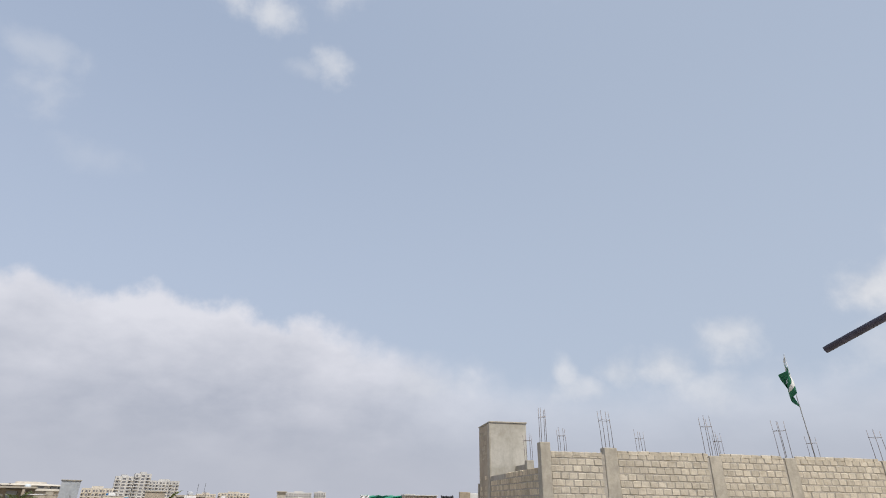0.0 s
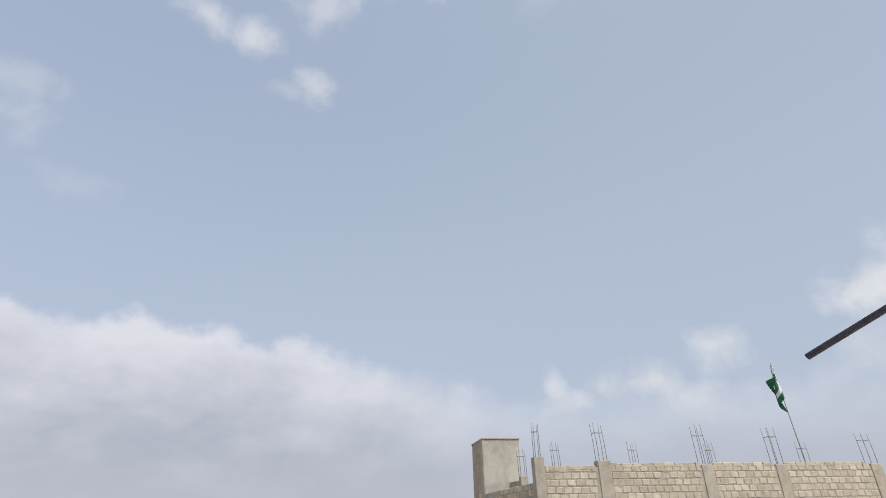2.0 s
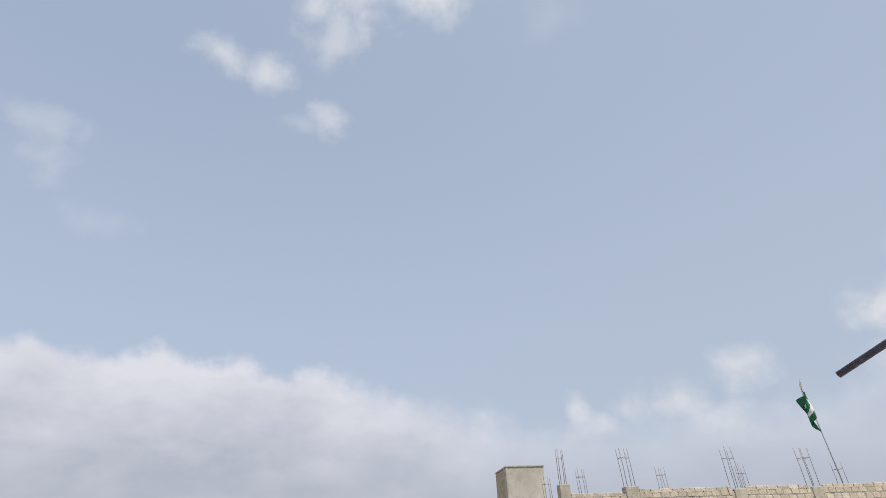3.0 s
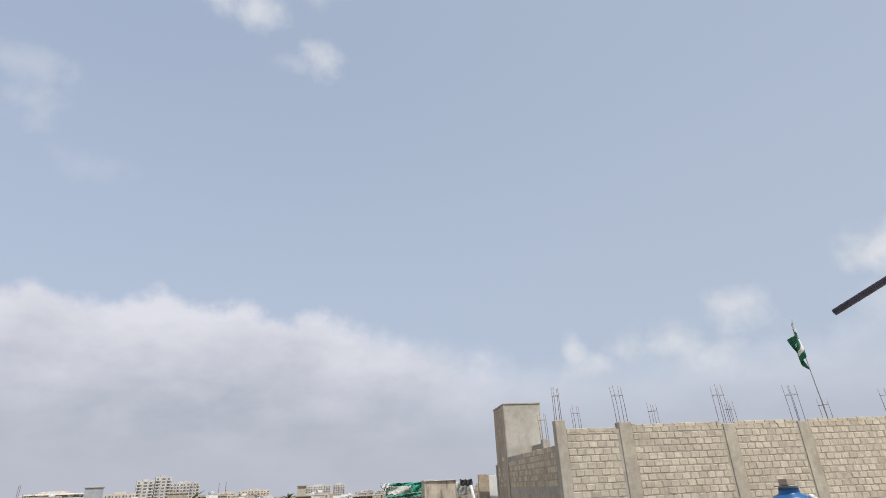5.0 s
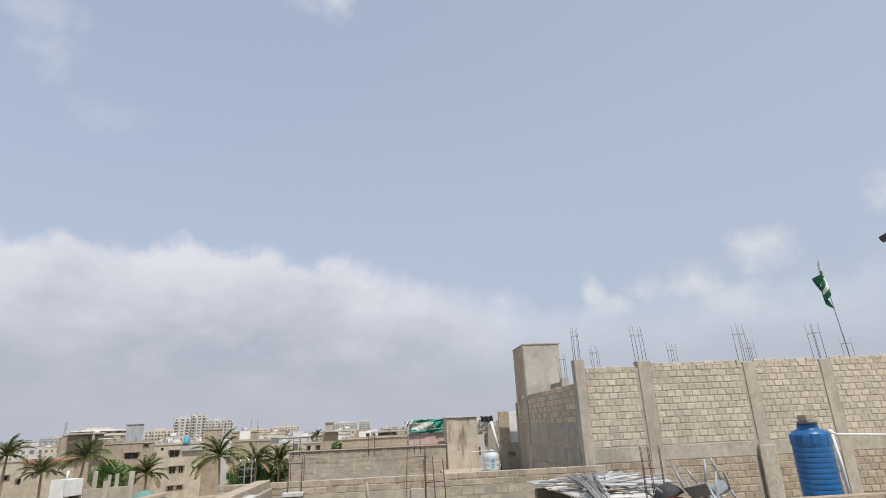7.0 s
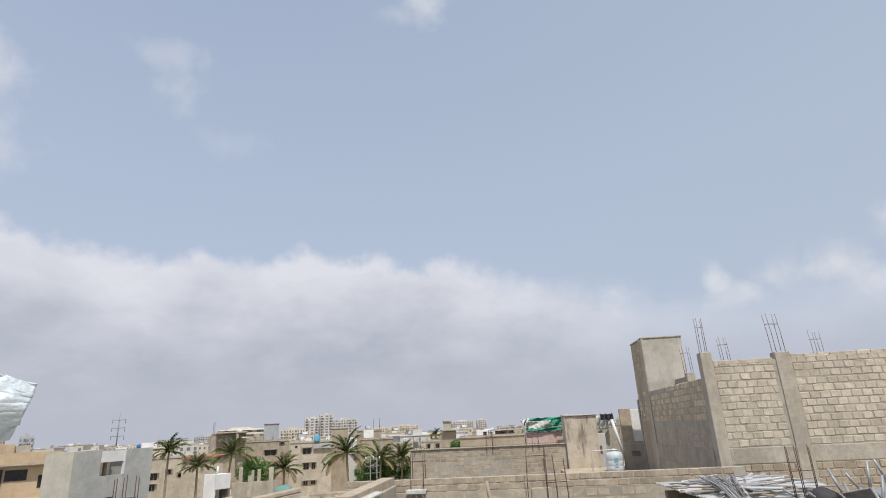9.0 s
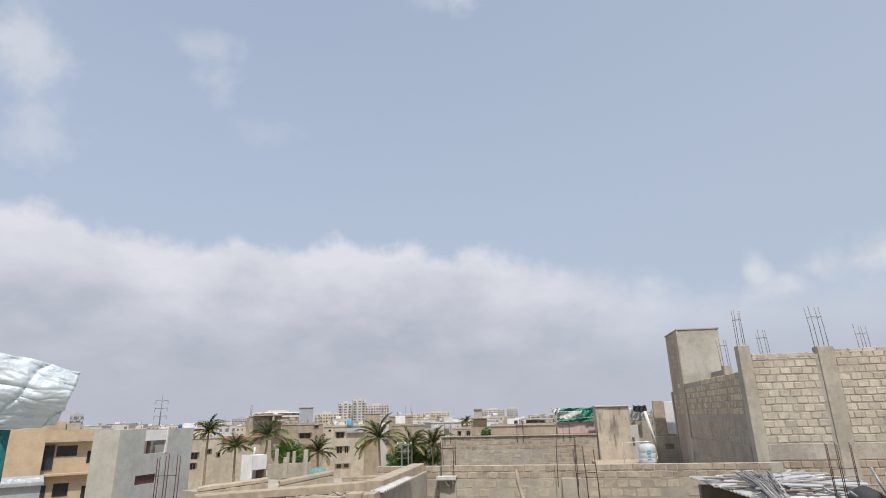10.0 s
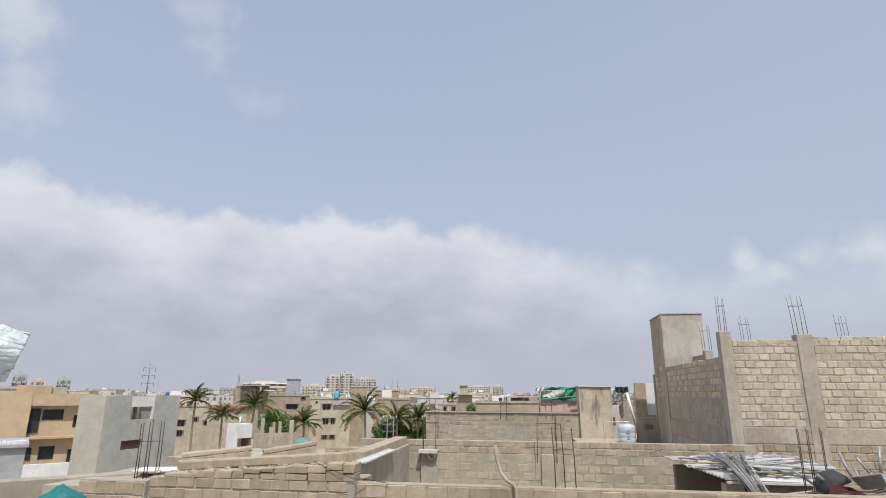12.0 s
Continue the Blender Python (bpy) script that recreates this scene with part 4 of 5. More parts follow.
# poles of the transformer stand
stand = thing("transformer_stand", "galvanised two-pole transformer stand among the trees", "power pole", pose(-17.49, 71.49, 0, 0, 0, 13.6))
for x in (-0.25, 0.55):
    bm = bmesh.new()
    tube(bm, [(x, 0, GROUND), (x, 0, 5.6)], [0.10, 0.06], 8)
    part("pole", bm, PYLON, stand)
for z in (5.3, 4.5, 3.7):
    part("cross_arm", boxes((-0.9, 1.0, -0.05, 0.05, z, z + 0.08)), PYLON, stand)
for x in (-0.8, 0.15, 0.9):
    bm = bmesh.new()
    lathe(bm, [(0.05, 0), (0.09, 0.05), (0.05, 0.1), (0.09, 0.15), (0.04, 0.22)], 10, (x, 0, 5.42))
    part("insulator", bm, WHITE, stand)

pylon = thing("pylon", "slim steel power pylon far off on the skyline", "pylon", pose(-352.3, 485.3, GROUND))
bm = bmesh.new()
tube(bm, [(0, 0, 0), (0, 0, 22), (0, 0, 39)], [0.8, 0.45, 0.15], 8)
part("mast", bm, PYLON, pylon)
for z in (19, 26, 33):
    bm = bmesh.new()
    tube(bm, [(-4.2, -3.0, z + 0.6), (0, 0, z), (4.2, 3.0, z + 0.6)], 0.26, 5)
    part("cross_arm", bm, PYLON, pylon)
    for sx in (-1, 1):
        bm = bmesh.new()
        tube(bm, [(sx * 4.1, sx * 2.95, z + 0.6), (sx * 4.3, sx * 3.05, z - 3.0)], 0.26, 5)
        part("insulator", bm, PYLON, pylon)

# bits on the houses further off
btank = thing("water_tank", "bright blue plastic tank on a house roof", "water tank", pose(-35.7, 103.6, 7.4))
bm = bmesh.new()
lathe(bm, [(0.5, 0), (0.52, 0.1), (0.52, 0.95), (0.4, 1.1), (0.2, 1.16)], 20)
part("body", bm, BLUEPAINT, btank)
ac = thing("air_conditioner", "boxy outdoor air conditioner on a brown wall", "air conditioner", pose(-56.3, 110.2, 7.7, 0, 0, 26.7))
part("casing", soft((-1.9, -1.0, -0.5, 0.1, 0.3, 1.0)), FARGREY, ac)
canopy = thing("roof_canopy", "overhanging concrete roof slab with a white awning", "canopy", pose(-55.76, 110.37, 0, 0, 0, 26.7))
part("slab", soft((-2.9, 3.0, -1.6, 2.0, 9.7, 9.95)), CONCRETE, canopy)
part("recess_panel", boxes((-1.2, 0.3, 0.84, 0.9, 7.65, 9.25)), PALEBLUE, canopy, "pale blue-grey wall of the recess")
part("awning", soft((1.3, 4.0, -1.5, 0.3, 8.7, 8.85)), WHITE, canopy)
part("side_wall", soft((0.9, 1.3, -1.5, 0.3, 6.0, 9.7)), BROWN, canopy)
long_roof = thing("roof_canopy", "long pale sheet canopy on thin posts beside a white room", "canopy", pose(0.6, 72.5, 0))
part("sheet", soft((-3.4, 1.1, 0, 3, 8.02, 8.12)), FARGREY, long_roof)
part("end_room", soft((-4.9, -3.4, 0.1, 2.5, 7.2, 8.16)), WHITE, long_roof, "white painted end room")
part("room_window", boxes((-4.05, -3.6, 0.08, 0.14, 7.55, 7.95)), DARK, long_roof)
part("low_wall", boxes((-2.6, -0.2, 1.8, 2.0, 7.2, 7.95)), PINK, long_roof)
for x in (-3.2, -1.0, 0.9):
    part("post", boxes((x, x + 0.12, 0.2, 0.32, 7.2, 8.0)), GALV, long_roof)
    part("post", boxes((x, x + 0.12, 2.7, 2.82, 7.2, 8.0)), GALV, long_roof)
red = thing("house", "small house with a red tiled roof edge", "house", pose(-49.0, 88.0, 0, 0, 0, 29))
part("wall", boxes((-3, 3, 0, 6, GROUND, 5.9)), CREAM, red)
part("roof", soft((-3.3, 3.3, -0.5, 6.3, 5.9, 6.2)), ROOFRED, red)


# ---- far city ----
def city_kind(seed, material):
    r = random.Random(seed)
    w, d = r.uniform(7, 12), r.uniform(8, 12)
    t = thing("house", "flat-roofed house in the hazy far city", "house", pose(0, -900, -60), "far city houses")
    top = 10.5
    part("wall", boxes((-w / 2, w / 2, 0, d, -6, top)), material, t)
    roof = part("roof", boxes((-w / 2 - 0.15, w / 2 + 0.15, -0.15, d + 0.15, top, top + 0.2)), FARWHITE if seed % 2 else CONCRETE, t)
    a = r.uniform(-w / 2 + 0.3, w / 2 - 3.3)
    part("roof_room", boxes((a, a + r.uniform(2, 3), 1, 4, top + 0.2, top + 0.2 + r.uniform(0.8, 1.5))), material if seed % 3 else WHITE, roof)
    bm = bmesh.new()
    lathe(bm, [(0.5, 0), (0.55, 0.3), (0.5, 0.8), (0.2, 0.95)], 10, (r.uniform(-w / 3, w / 3), 5, top + 0.2))
    part("roof_tank", bm, TANK_BLUE if seed == 3 else FARGREY, roof)
    n = int(w // 2.4)
    for f in (1, 2):
        for k in range(n):
            u = -w / 2 + (k + 0.5) * w / n
            s = 0.5 + 0.15 * ((k + f) % 2)
            part("window", boxes((u - s, u + s, -0.05, 0.02, 1.3 + 3.3 * f, 2.6 + 3.3 * f)), FARWIN, t)
    return t


kinds = [city_kind(k, m) for k, m in enumerate((CREAM, FARWHITE, BROWN, FARCREAM, WHITE, PLASTER, FARCREAM))]
rnd = random.Random(8)
spots = []
for k in range(430):
    az = radians(rnd.uniform(-56, 58))
    dist = 140 + 800 * rnd.random() ** 1.15
    x, y = dist * math.sin(az), dist * math.cos(az)
    if any((x - a) ** 2 + (y - b) ** 2 < 190 for a, b in spots) or (y > 550 and -250 < x < 0):
        continue
    spots.append((x, y))
for k in range(26):
    az, dist = radians(rnd.uniform(-34, -2)), rnd.uniform(112, 150)
    x, y = dist * math.sin(az), 25 + dist * math.cos(az)
    if not any((x - a) ** 2 + (y - b) ** 2 < 170 for a, b in spots):
        spots.append((x, y))
for k, (x, y) in enumerate(spots):
    dist = math.hypot(x, y)
    drop = rnd.uniform(0.4, 3.4) if dist < 260 else rnd.uniform(-1.4, 2.2)
    turn = -math.degrees(math.atan2(x, y)) + rnd.uniform(-25, 25)
    copy_thing(kinds[k % len(kinds)], pose(x, y, 8.4 - 11.2 - drop, 0, 0, turn))
for t in kinds:
    t.matrix_basis = pose(60 + 14 * kinds.index(t), 190, -3.4, 0, 0, -30)


# ---- palms and bushes ----
def palm(label, x, y, crown, spread, seed, lean=0.0, fronds=20):
    r = random.Random(seed)
    fronds += 9
    t = thing("palm_tree", label, "palm tree", pose(x, y, GROUND), "palms between the houses")
    h = crown - GROUND
    bm = bmesh.new()
    pts = [(lean * (k / 8) ** 2, 0.15 * math.sin(k * 0.5 + seed), h * k / 8) for k in range(9)]
    tube(bm, pts, [0.20 - 0.010 * k + (0.012 if k % 2 else 0) for k in range(9)], 10)
    part("trunk", bm, BARK, t)
    top = Vector(pts[-1])
    for f in range(fronds):
        bm = bmesh.new()
        a = f * 2.399 + r.uniform(-0.25, 0.25)
        rise = 1.5 - 1.5 * f / fronds + r.uniform(-0.25, 0.25)
        length = spread * r.uniform(0.62, 1.05)
        d = Vector((math.cos(a), math.sin(a), 0))
        spine = []
        p, ang = top.copy(), rise
        n = 13
        for k in range(n + 1):
            spine.append(p.copy())
            p = p + (d * math.cos(ang) + Vector((0, 0, math.sin(ang)))) * (length / n)
            ang -= 0.06 + 0.005 * k + 0.02 * r.random()
        tube(bm, spine, [0.035 * (1 - k / (n + 2)) + 0.006 for k in range(n + 1)], 4)
        side = Vector((-d.y, d.x, 0))
        for k in range(2, n + 1):
            for half in (0.0, 0.34, 0.67):
                along = (spine[k] - spine[k - 1]).normalized()
                base = spine[k].lerp(spine[max(k - 1, 0)], half)
                w = length * 0.225 * math.sin(math.pi * min(0.97, (k - half + 0.6) / (n + 1.2))) + 0.1
                for s in (-1, 1):
                    tip = base + (side * s * 0.62 + along * 0.72) * w + Vector((0, 0, -w * r.uniform(0.0, 0.42)))
                    mid = base.lerp(tip, 0.5) + Vector((0, 0, 0.07 * w))
                    q = d * 0.042
                    v = [bm.verts.new(c) for c in (base - q, base + q, mid + q * 1.1, tip, mid - q * 1.1)]
                    bm.faces.new(v)
        part("frond", bm, LEAF_DRY if f >= fronds - 2 or f % 11 == 4 else LEAF, t)
    return t


palm("tall coconut palm with a ragged crown", -47.6, 76.0, 7.2, 3.2, 1, 0.2, 17)
palm("shorter coconut palm beside a house", -41.6, 73.7, 5.2, 3.1, 2, -0.2, 17)
palm("broad coconut palm in front of a brown house", -40.7, 79.9, 6.4, 4.3, 3, 0.4, 18)
palm("coconut palm with drooping dry leaves", -29.9, 73.8, 4.4, 3.3, 4, 0.0, 20)
palm("full coconut palm beside pale houses", -21.4, 74.6, 6.0, 4.3, 5, -0.3, 20)
palm("coconut palm behind a block wall", -15.9, 82.0, 4.6, 3.8, 6, 0.2, 18)
palm("low coconut palm among bushes", -18.4, 79.5, 4.8, 3.6, 7, 0.2, 18)
palm("distant coconut palm above the roofs", -18.0, 138.0, 7.2, 2.4, 8, 0.1, 16)
palm("coconut palm at the edge of the sandy plot", -52.5, 70.0, 4.0, 2.6, 9, 0.1)
palm("coconut palm beside the grey building", -60.5, 60.0, 6.3, 2.6, 10, 0.1)


def bush(label, x, y, lobes, seed, leaf=0.2, count=300):
    leaf, count = leaf * 0.58, int(count * 3.2)
    r = random.Random(seed)
    t = thing("tree", label, "tree", pose(x, y, GROUND), "round trees between the houses")
    bm = bmesh.new()
    tube(bm, [(0, 0, 0), (0.1, 0, 2.5), (0.0, 0.1, lobes[0][2] - GROUND)], [0.22, 0.16, 0.07], 8)
    for lx, ly, lz, lr in lobes:
        tube(bm, [(0.08, 0, 2.2), (lx * 0.6, ly * 0.6, (lz - GROUND) * 0.75), (lx, ly, lz - GROUND)], [0.1, 0.07, 0.03], 6)
    part("trunk", bm, BARK, t)
    bm = bmesh.new()
    for lx, ly, lz, lr in lobes:
        for k in range(count):
            v = Vector((r.gauss(0, 1), r.gauss(0, 1), r.gauss(0, 0.85))).normalized() * lr * (0.5 + 0.55 * r.random() ** 0.6)
            c = Vector((lx, ly, lz - GROUND)) + v
            s = leaf * r.uniform(0.6, 1.4)
            e = Euler((r.uniform(-0.9, 0.9), r.uniform(-0.9, 0.9), r.uniform(0, 6.3)))
            q = [Vector((-s, 0, 0)), Vector((0, -s * 0.5, 0.05 * s)), Vector((s, 0, 0)), Vector((0, s * 0.5, 0.05 * s))]
            for p in q:
                p.rotate(e)
            bm.faces.new([bm.verts.new(c + p) for p in q])
    part("crown", bm, BUSH, t)


bush("dense round green tree behind a parapet", -39.2, 85.8, ((0, 0, 4.2, 1.7), (-1.7, 0.3, 3.7, 1.5), (1.8, -0.2, 3.6, 1.5), (0.3, -0.5, 2.6, 1.9), (-0.8, 0, 4.8, 1.1)), 1, 0.22, 520)
bush("dense green tree behind the block wall", -19.6, 82.0, ((0, 0, 3.6, 1.6), (-1.7, 0, 3.2, 1.3), (1.6, 0, 3.7, 1.4), (0.8, -0.6, 2.3, 1.6), (-1.0, -0.8, 2.2, 1.6)), 2, 0.22, 480)
bush("dense green tree behind the block wall", -16.4, 83.4, ((0, 0, 3.2, 1.5), (1.4, 0, 2.8, 1.3), (-1.2, -0.4, 2.2, 1.7)), 3, 0.22, 480)
bush("small shrub on the sandy plot", -43.5, 72.0, ((0, 0, -0.6, 1.0), (1.0, 0, -1.0, 0.8)), 4)
bush("small green bush beside a stair room", -8.6, 90.0, ((0, 0, 6.0, 0.9), (0.8, 0, 5.8, 0.7)), 5)

# ---- starter bars and pipes on the near walls ----
bars(thing("starter_bars", "rusty starter bars rising from a wall column", "rebar"), -2.64, 15.05, 7.1, 0.85, spread=0.34, n=4, r=0.011, material=RUST, seed=61, name="bar")
bars(thing("starter_bars", "rusty starter bars of a buried column", "rebar"), 0.45, 15.05, 7.05, 0.95, spread=0.5, n=3, r=0.011, material=RUST, seed=62, lean=0.02, name="bar")


def upright(label, y, z, rows, tie_z, r=0.009, lean=0.0):
    """Starter bars standing in a row, tied by one link; rows of (x, height)."""
    t = thing("starter_bars", label, "rebar")
    for k, (x, hh) in enumerate(rows):
        bm = bmesh.new()
        tube(bm, [(x, y + 0.02 * (k % 2), z), (x + lean * 0.4 + 0.006, y + 0.02 * (k % 2), z + hh * 0.5), (x + lean, y + 0.02 * (k % 2), z + hh)], r, 6)
        part("bar", bm, RUST, t)
    bm = bmesh.new()
    tube(bm, [(rows[0][0] + lean * 0.6, y - 0.02, tie_z), (rows[-1][0] + lean * 0.6, y - 0.02, tie_z + 0.01)], r * 0.8, 5)
    part("tie_ring", bm, RUST, t)


upright("rusty starter bars tied above the near parapet", 8.62, 7.1, ((0.36, 0.94), (0.50, 0.98), (0.66, 0.93)), 7.70, lean=-0.03)
upright("long rusty starter bars beside the broken chairs", 10.3, 6.74, ((4.57, 1.24), (4.60, 1.22), (4.72, 1.25), (4.755, 1.21), (4.94, 1.25), (4.97, 1.2)), 7.57, r=0.0075, lean=0.01)
upright("dark starter bars in pairs on the crumbling parapet", 8.5, 7.05, ((-6.56, 0.95), (-6.53, 0.97), (-6.40, 0.98), (-6.36, 1.02), (-6.19, 1.0), (-6.15, 0.98)), 7.72, r=0.0075)
tin = thing("tin_sheet", "bent white tin sheet lying on the wall column", "sheet metal")
part("plate", soft((-2.92, -2.4, 14.72, 15.0, 7.03, 7.07), r=0.01), SHEET, tin)
part("lip", soft((-2.92, -2.4, 14.70, 14.73, 6.98, 7.07), r=0.008), SHEET, tin)
bm = bmesh.new()
tube(bm, [(-2.7, 14.74, 7.02), (-2.64, 14.78, 6.86), (-2.55, 14.8, 6.8), (-2.48, 14.76, 6.9), (-2.5, 14.74, 7.0)], 0.03, 6)
part("hanging_rag", bm, PLASTER, tin)
bm = bmesh.new()
tube(bm, [(-0.56, 8.80, 7.74), (-0.54, 8.78, 7.55), (-0.48, 8.72, 7.36), (-0.38, 8.62, 7.24), (-0.24, 8.46, 7.19)], [0.024, 0.027, 0.027, 0.027, 0.032], 12)
drain = thing("drain_pipe", "bent grey plastic drain pipe over the parapet", "pipe")
part("pipe", bm, BROWN, drain)
bm = bmesh.new()
tube(bm, [(-0.25, 8.45, 7.2), (-0.24, 8.42, 7.16), (-0.25, 8.43, 6.2)], 0.027, 12)
part("downpipe", bm, BROWN, drain)


# ---- corrugated sheets, shed and the pile on it ----
def corrugated(name, corners, waves, depth, material, parent, label=""):
    """A corrugated sheet over four corners: near left, near right, far right, far left; the waves run from near to far."""
    a, b, c, d = (Vector(p) for p in corners)
    bm = bmesh.new()
    n = waves * 6
    rows = []
    for k in range(n + 1):
        u = k / n
        lift = Vector((0, 0, depth * math.sin(2 * math.pi * waves * u)))
        rows.append([bm.verts.new(a.lerp(b, u) + lift), bm.verts.new(d.lerp(c, u) + lift)])
    for p, q in zip(rows, rows[1:]):
        f = bm.faces.new((p[0], q[0], q[1], p[1]))
        f.smooth = True
    ob = part(name, bm, material, parent, label)
    m = ob.modifiers.new("thick", "SOLIDIFY")
    m.thickness = 0.006
    return ob


lean = thing("lean_to", "plastered lean-to under a narrow corrugated sheet", "lean-to")
corrugated("sheet", ((-3.08, 10.1, 7.25), (-3.10, 12.9, 7.23), (-3.3, 12.9, 7.25), (-3.3, 10.1, 7.27)), 16, 0.022, SHEET, lean)
part("wall", soft((-3.4, -3.2, 9.9, 14.9, GROUND, 7.19)), PLASTER, lean)
boards = thing("board_stack", "white laminated boards lying on the roof", "boards")
for k in range(5):
    ob = part("board", soft((-0.45, 0.45, -0.28, 0.28, 0.03 * k, 0.03 * k + 0.022), r=0.005), WHITE, boards)
    ob.matrix_basis = pose(-7.12 - 0.05 * k, 10.85 - 0.13 * k, 6.9, 0, 0, 34 - 5 * k)
solid("broken_slab", soft((-6.1, -2.75, 8.66, 9.5, 6.9, 7.16), r=0.03), BLOCK_OLD, "broken mortar slab along the parapet", "slab", kind="structure")
rnd = random.Random(44)
x = -5.95
while x < -2.8:
    w = rnd.uniform(0.2, 0.36)
    top = 7.235 + 0.225 * ((x + w / 2 + 5.95) / 3.2) + rnd.uniform(-0.012, 0.012)
    tiers = [(7.19, top)] if top < 7.33 else [(7.19, 7.19 + (top - 7.19) * rnd.uniform(0.42, 0.58)), None]
    if len(tiers) == 2:
        tiers[1] = (tiers[0][1] + 0.014, top)
    for z0, z1 in tiers:
        x1 = min(x + w, -2.72)
        bm = bmesh.new()
        j = lambda s: rnd.uniform(-s, s)
        shove = rnd.uniform(-0.018, 0.012)
        for v in box(bm, x, x1 - rnd.uniform(0.003, 0.014), 8.39 + shove, 8.72 + shove, z0, z1):
            v.co += Vector((j(0.013), j(0.008), j(0.010) if v.co.z > z0 + 0.01 else 0.0))
        bmesh.ops.bevel(bm, geom=bm.edges[:], offset=0.007, segments=1, affect="EDGES")
        part("broken_block", bm, BLOCK_OLD, left_parapet)
    x += w + (0.03 if rnd.random() < 0.25 else 0.0)
bm = bmesh.new()
tube(bm, [(-6.5, 9.42, 7.12), (-5.3, 10.1, 7.16), (-4.08, 10.79, 7.15)], 0.022, 8)
solid("old_pipe", bm, RUST, "long dark pipe lying along the roof kerb", "pipe")

shed = thing("shed", "low shed of blocks under a corrugated roof sheet", "shed")
corrugated("roof_sheet", ((3.04, 13.5, 7.15), (3.56, 11.0, 7.03), (5.4, 10.98, 7.0), (6.0, 13.5, 7.12)), 20, 0.022, SHEET, shed, "white corrugated roof sheet")
part("roof_edge", soft((3.55, 5.42, 10.95, 11.0, 6.95, 6.995), r=0.008), SHEET, shed)
part("post", soft((3.62, 3.95, 11.25, 11.55, 5.5, 6.9)), PLASTER, shed)
part("wall", soft((4.35, 5.5, 11.2, 11.4, 5.5, 6.92)), BLOCK_OLD, shed)
# inner walls coloured dark for the shade below the roof sheet
part("back_wall", soft((3.2, 6.0, 13.2, 13.4, 5.5, 7.0)), INNER, shed)
part("side_wall", soft((5.5, 5.65, 11.2, 13.2, 5.5, 6.92)), INNER, shed)
part("deck", boxes((4.3, 9.4, 8.76, 10.9, 5.5, 6.72)), PLASTER, shed)

pile = thing("scrap_pile", "pile of discarded pale pipes, laths and sheets on a shed roof", "scrap")
rnd = random.Random(21)
for k in range(120):
    x, y = rnd.uniform(3.6, 5.3), rnd.uniform(11.2, 13.3)
    a = rnd.gauss(0.1, 0.45)
    l = rnd.uniform(0.4, 1.5)
    z = 7.06 + 0.03 * (y - 11) + rnd.uniform(0.02, 0.15)
    bm = bmesh.new()
    dx, dy = 0.5 * l * math.cos(a), 0.5 * l * math.sin(a)
    if dx > x - 3.1:
        dx = x - 3.1
    z2 = z + rnd.uniform(-0.03, 0.05)
    if k % 3:
        tube(bm, [(x - dx, y - dy, z), (x, y, (z + z2) / 2 - 0.008), (x + dx, y + dy, z2)], rnd.uniform(0.011, 0.02), 6)
    else:
        w = rnd.uniform(0.03, 0.07)
        v = [bm.verts.new(c) for c in ((x - dx, y - dy - w, z), (x + dx, y + dy - w, z2), (x + dx, y + dy + w, z2 + 0.02), (x - dx, y - dy + w, z + 0.02))]
        bm.faces.new(v)
        bm.faces.ensure_lookup_table()
        e = bmesh.ops.extrude_face_region(bm, geom=bm.faces[:])
        for g in e["geom"]:
            if isinstance(g, bmesh.types.BMVert):
                g.co.z += 0.012
    part("lath" if k % 3 == 0 else "pipe", bm, (STICK, WHITE if k % 4 == 1 else STICK, GALV, FARGREY, BLUEPAINT if k % 40 == 3 else STICK, BLOCK_OLD)[k % 6], pile)
bundle = thing("pipe_bundle", "bundle of long grey conduits sliding off the shed roof", "conduit bundle")
for k in range(26):
    o, v = rnd.uniform(-0.22, 0.22), rnd.uniform(-0.05, 0.05)
    s = rnd.uniform(-0.15, 0.15)
    bm = bmesh.new()
    tube(bm, [(4.12 + o * 1.5 + s, 12.5 + v, 7.27 + abs(v) + rnd.uniform(-0.03, 0.07)), (3.94 + o, 11.4, 7.22 + v), (3.78 + o * 0.7, 10.4, 7.08 + v * 0.8), (3.62 + o * 0.5 + s * 0.3, 9.1, 6.78 + v)], rnd.uniform(0.007, 0.012), 6)
    part("conduit", bm, STICK, bundle)

# broken chairs, a tyre and maroon boxes
cushion = thing("seat_cushion", "black padded seat cushion slumped on the scrap", "cushion", pose(4.9, 10.05, 7.2, 18, -22, 12))
bm = bmesh.new()
nu, nv = 24, 12
ring = [[bm.verts.new((0.27 * math.copysign(abs(math.cos(a)) ** 0.7, math.cos(a)) * math.sin(b), 0.2 * math.copysign(abs(math.sin(a)) ** 0.7, math.sin(a)) * math.sin(b), 0.10 * math.cos(b) - 0.12 * (math.cos(a) * math.sin(b)) ** 2))
         for a in (2 * math.pi * i / nu for i in range(nu))] for b in (0.15 + 2.84 * j / nv for j in range(nv + 1))]
for a, b in zip(ring, ring[1:]):
    for i in range(nu):
        f = bm.faces.new((a[i], a[(i + 1) % nu], b[(i + 1) % nu], b[i]))
        f.smooth = True
bm.faces.new(ring[0])
bm.faces.new(ring[-1][::-1])
part("padding", bm, RUBBER, cushion)


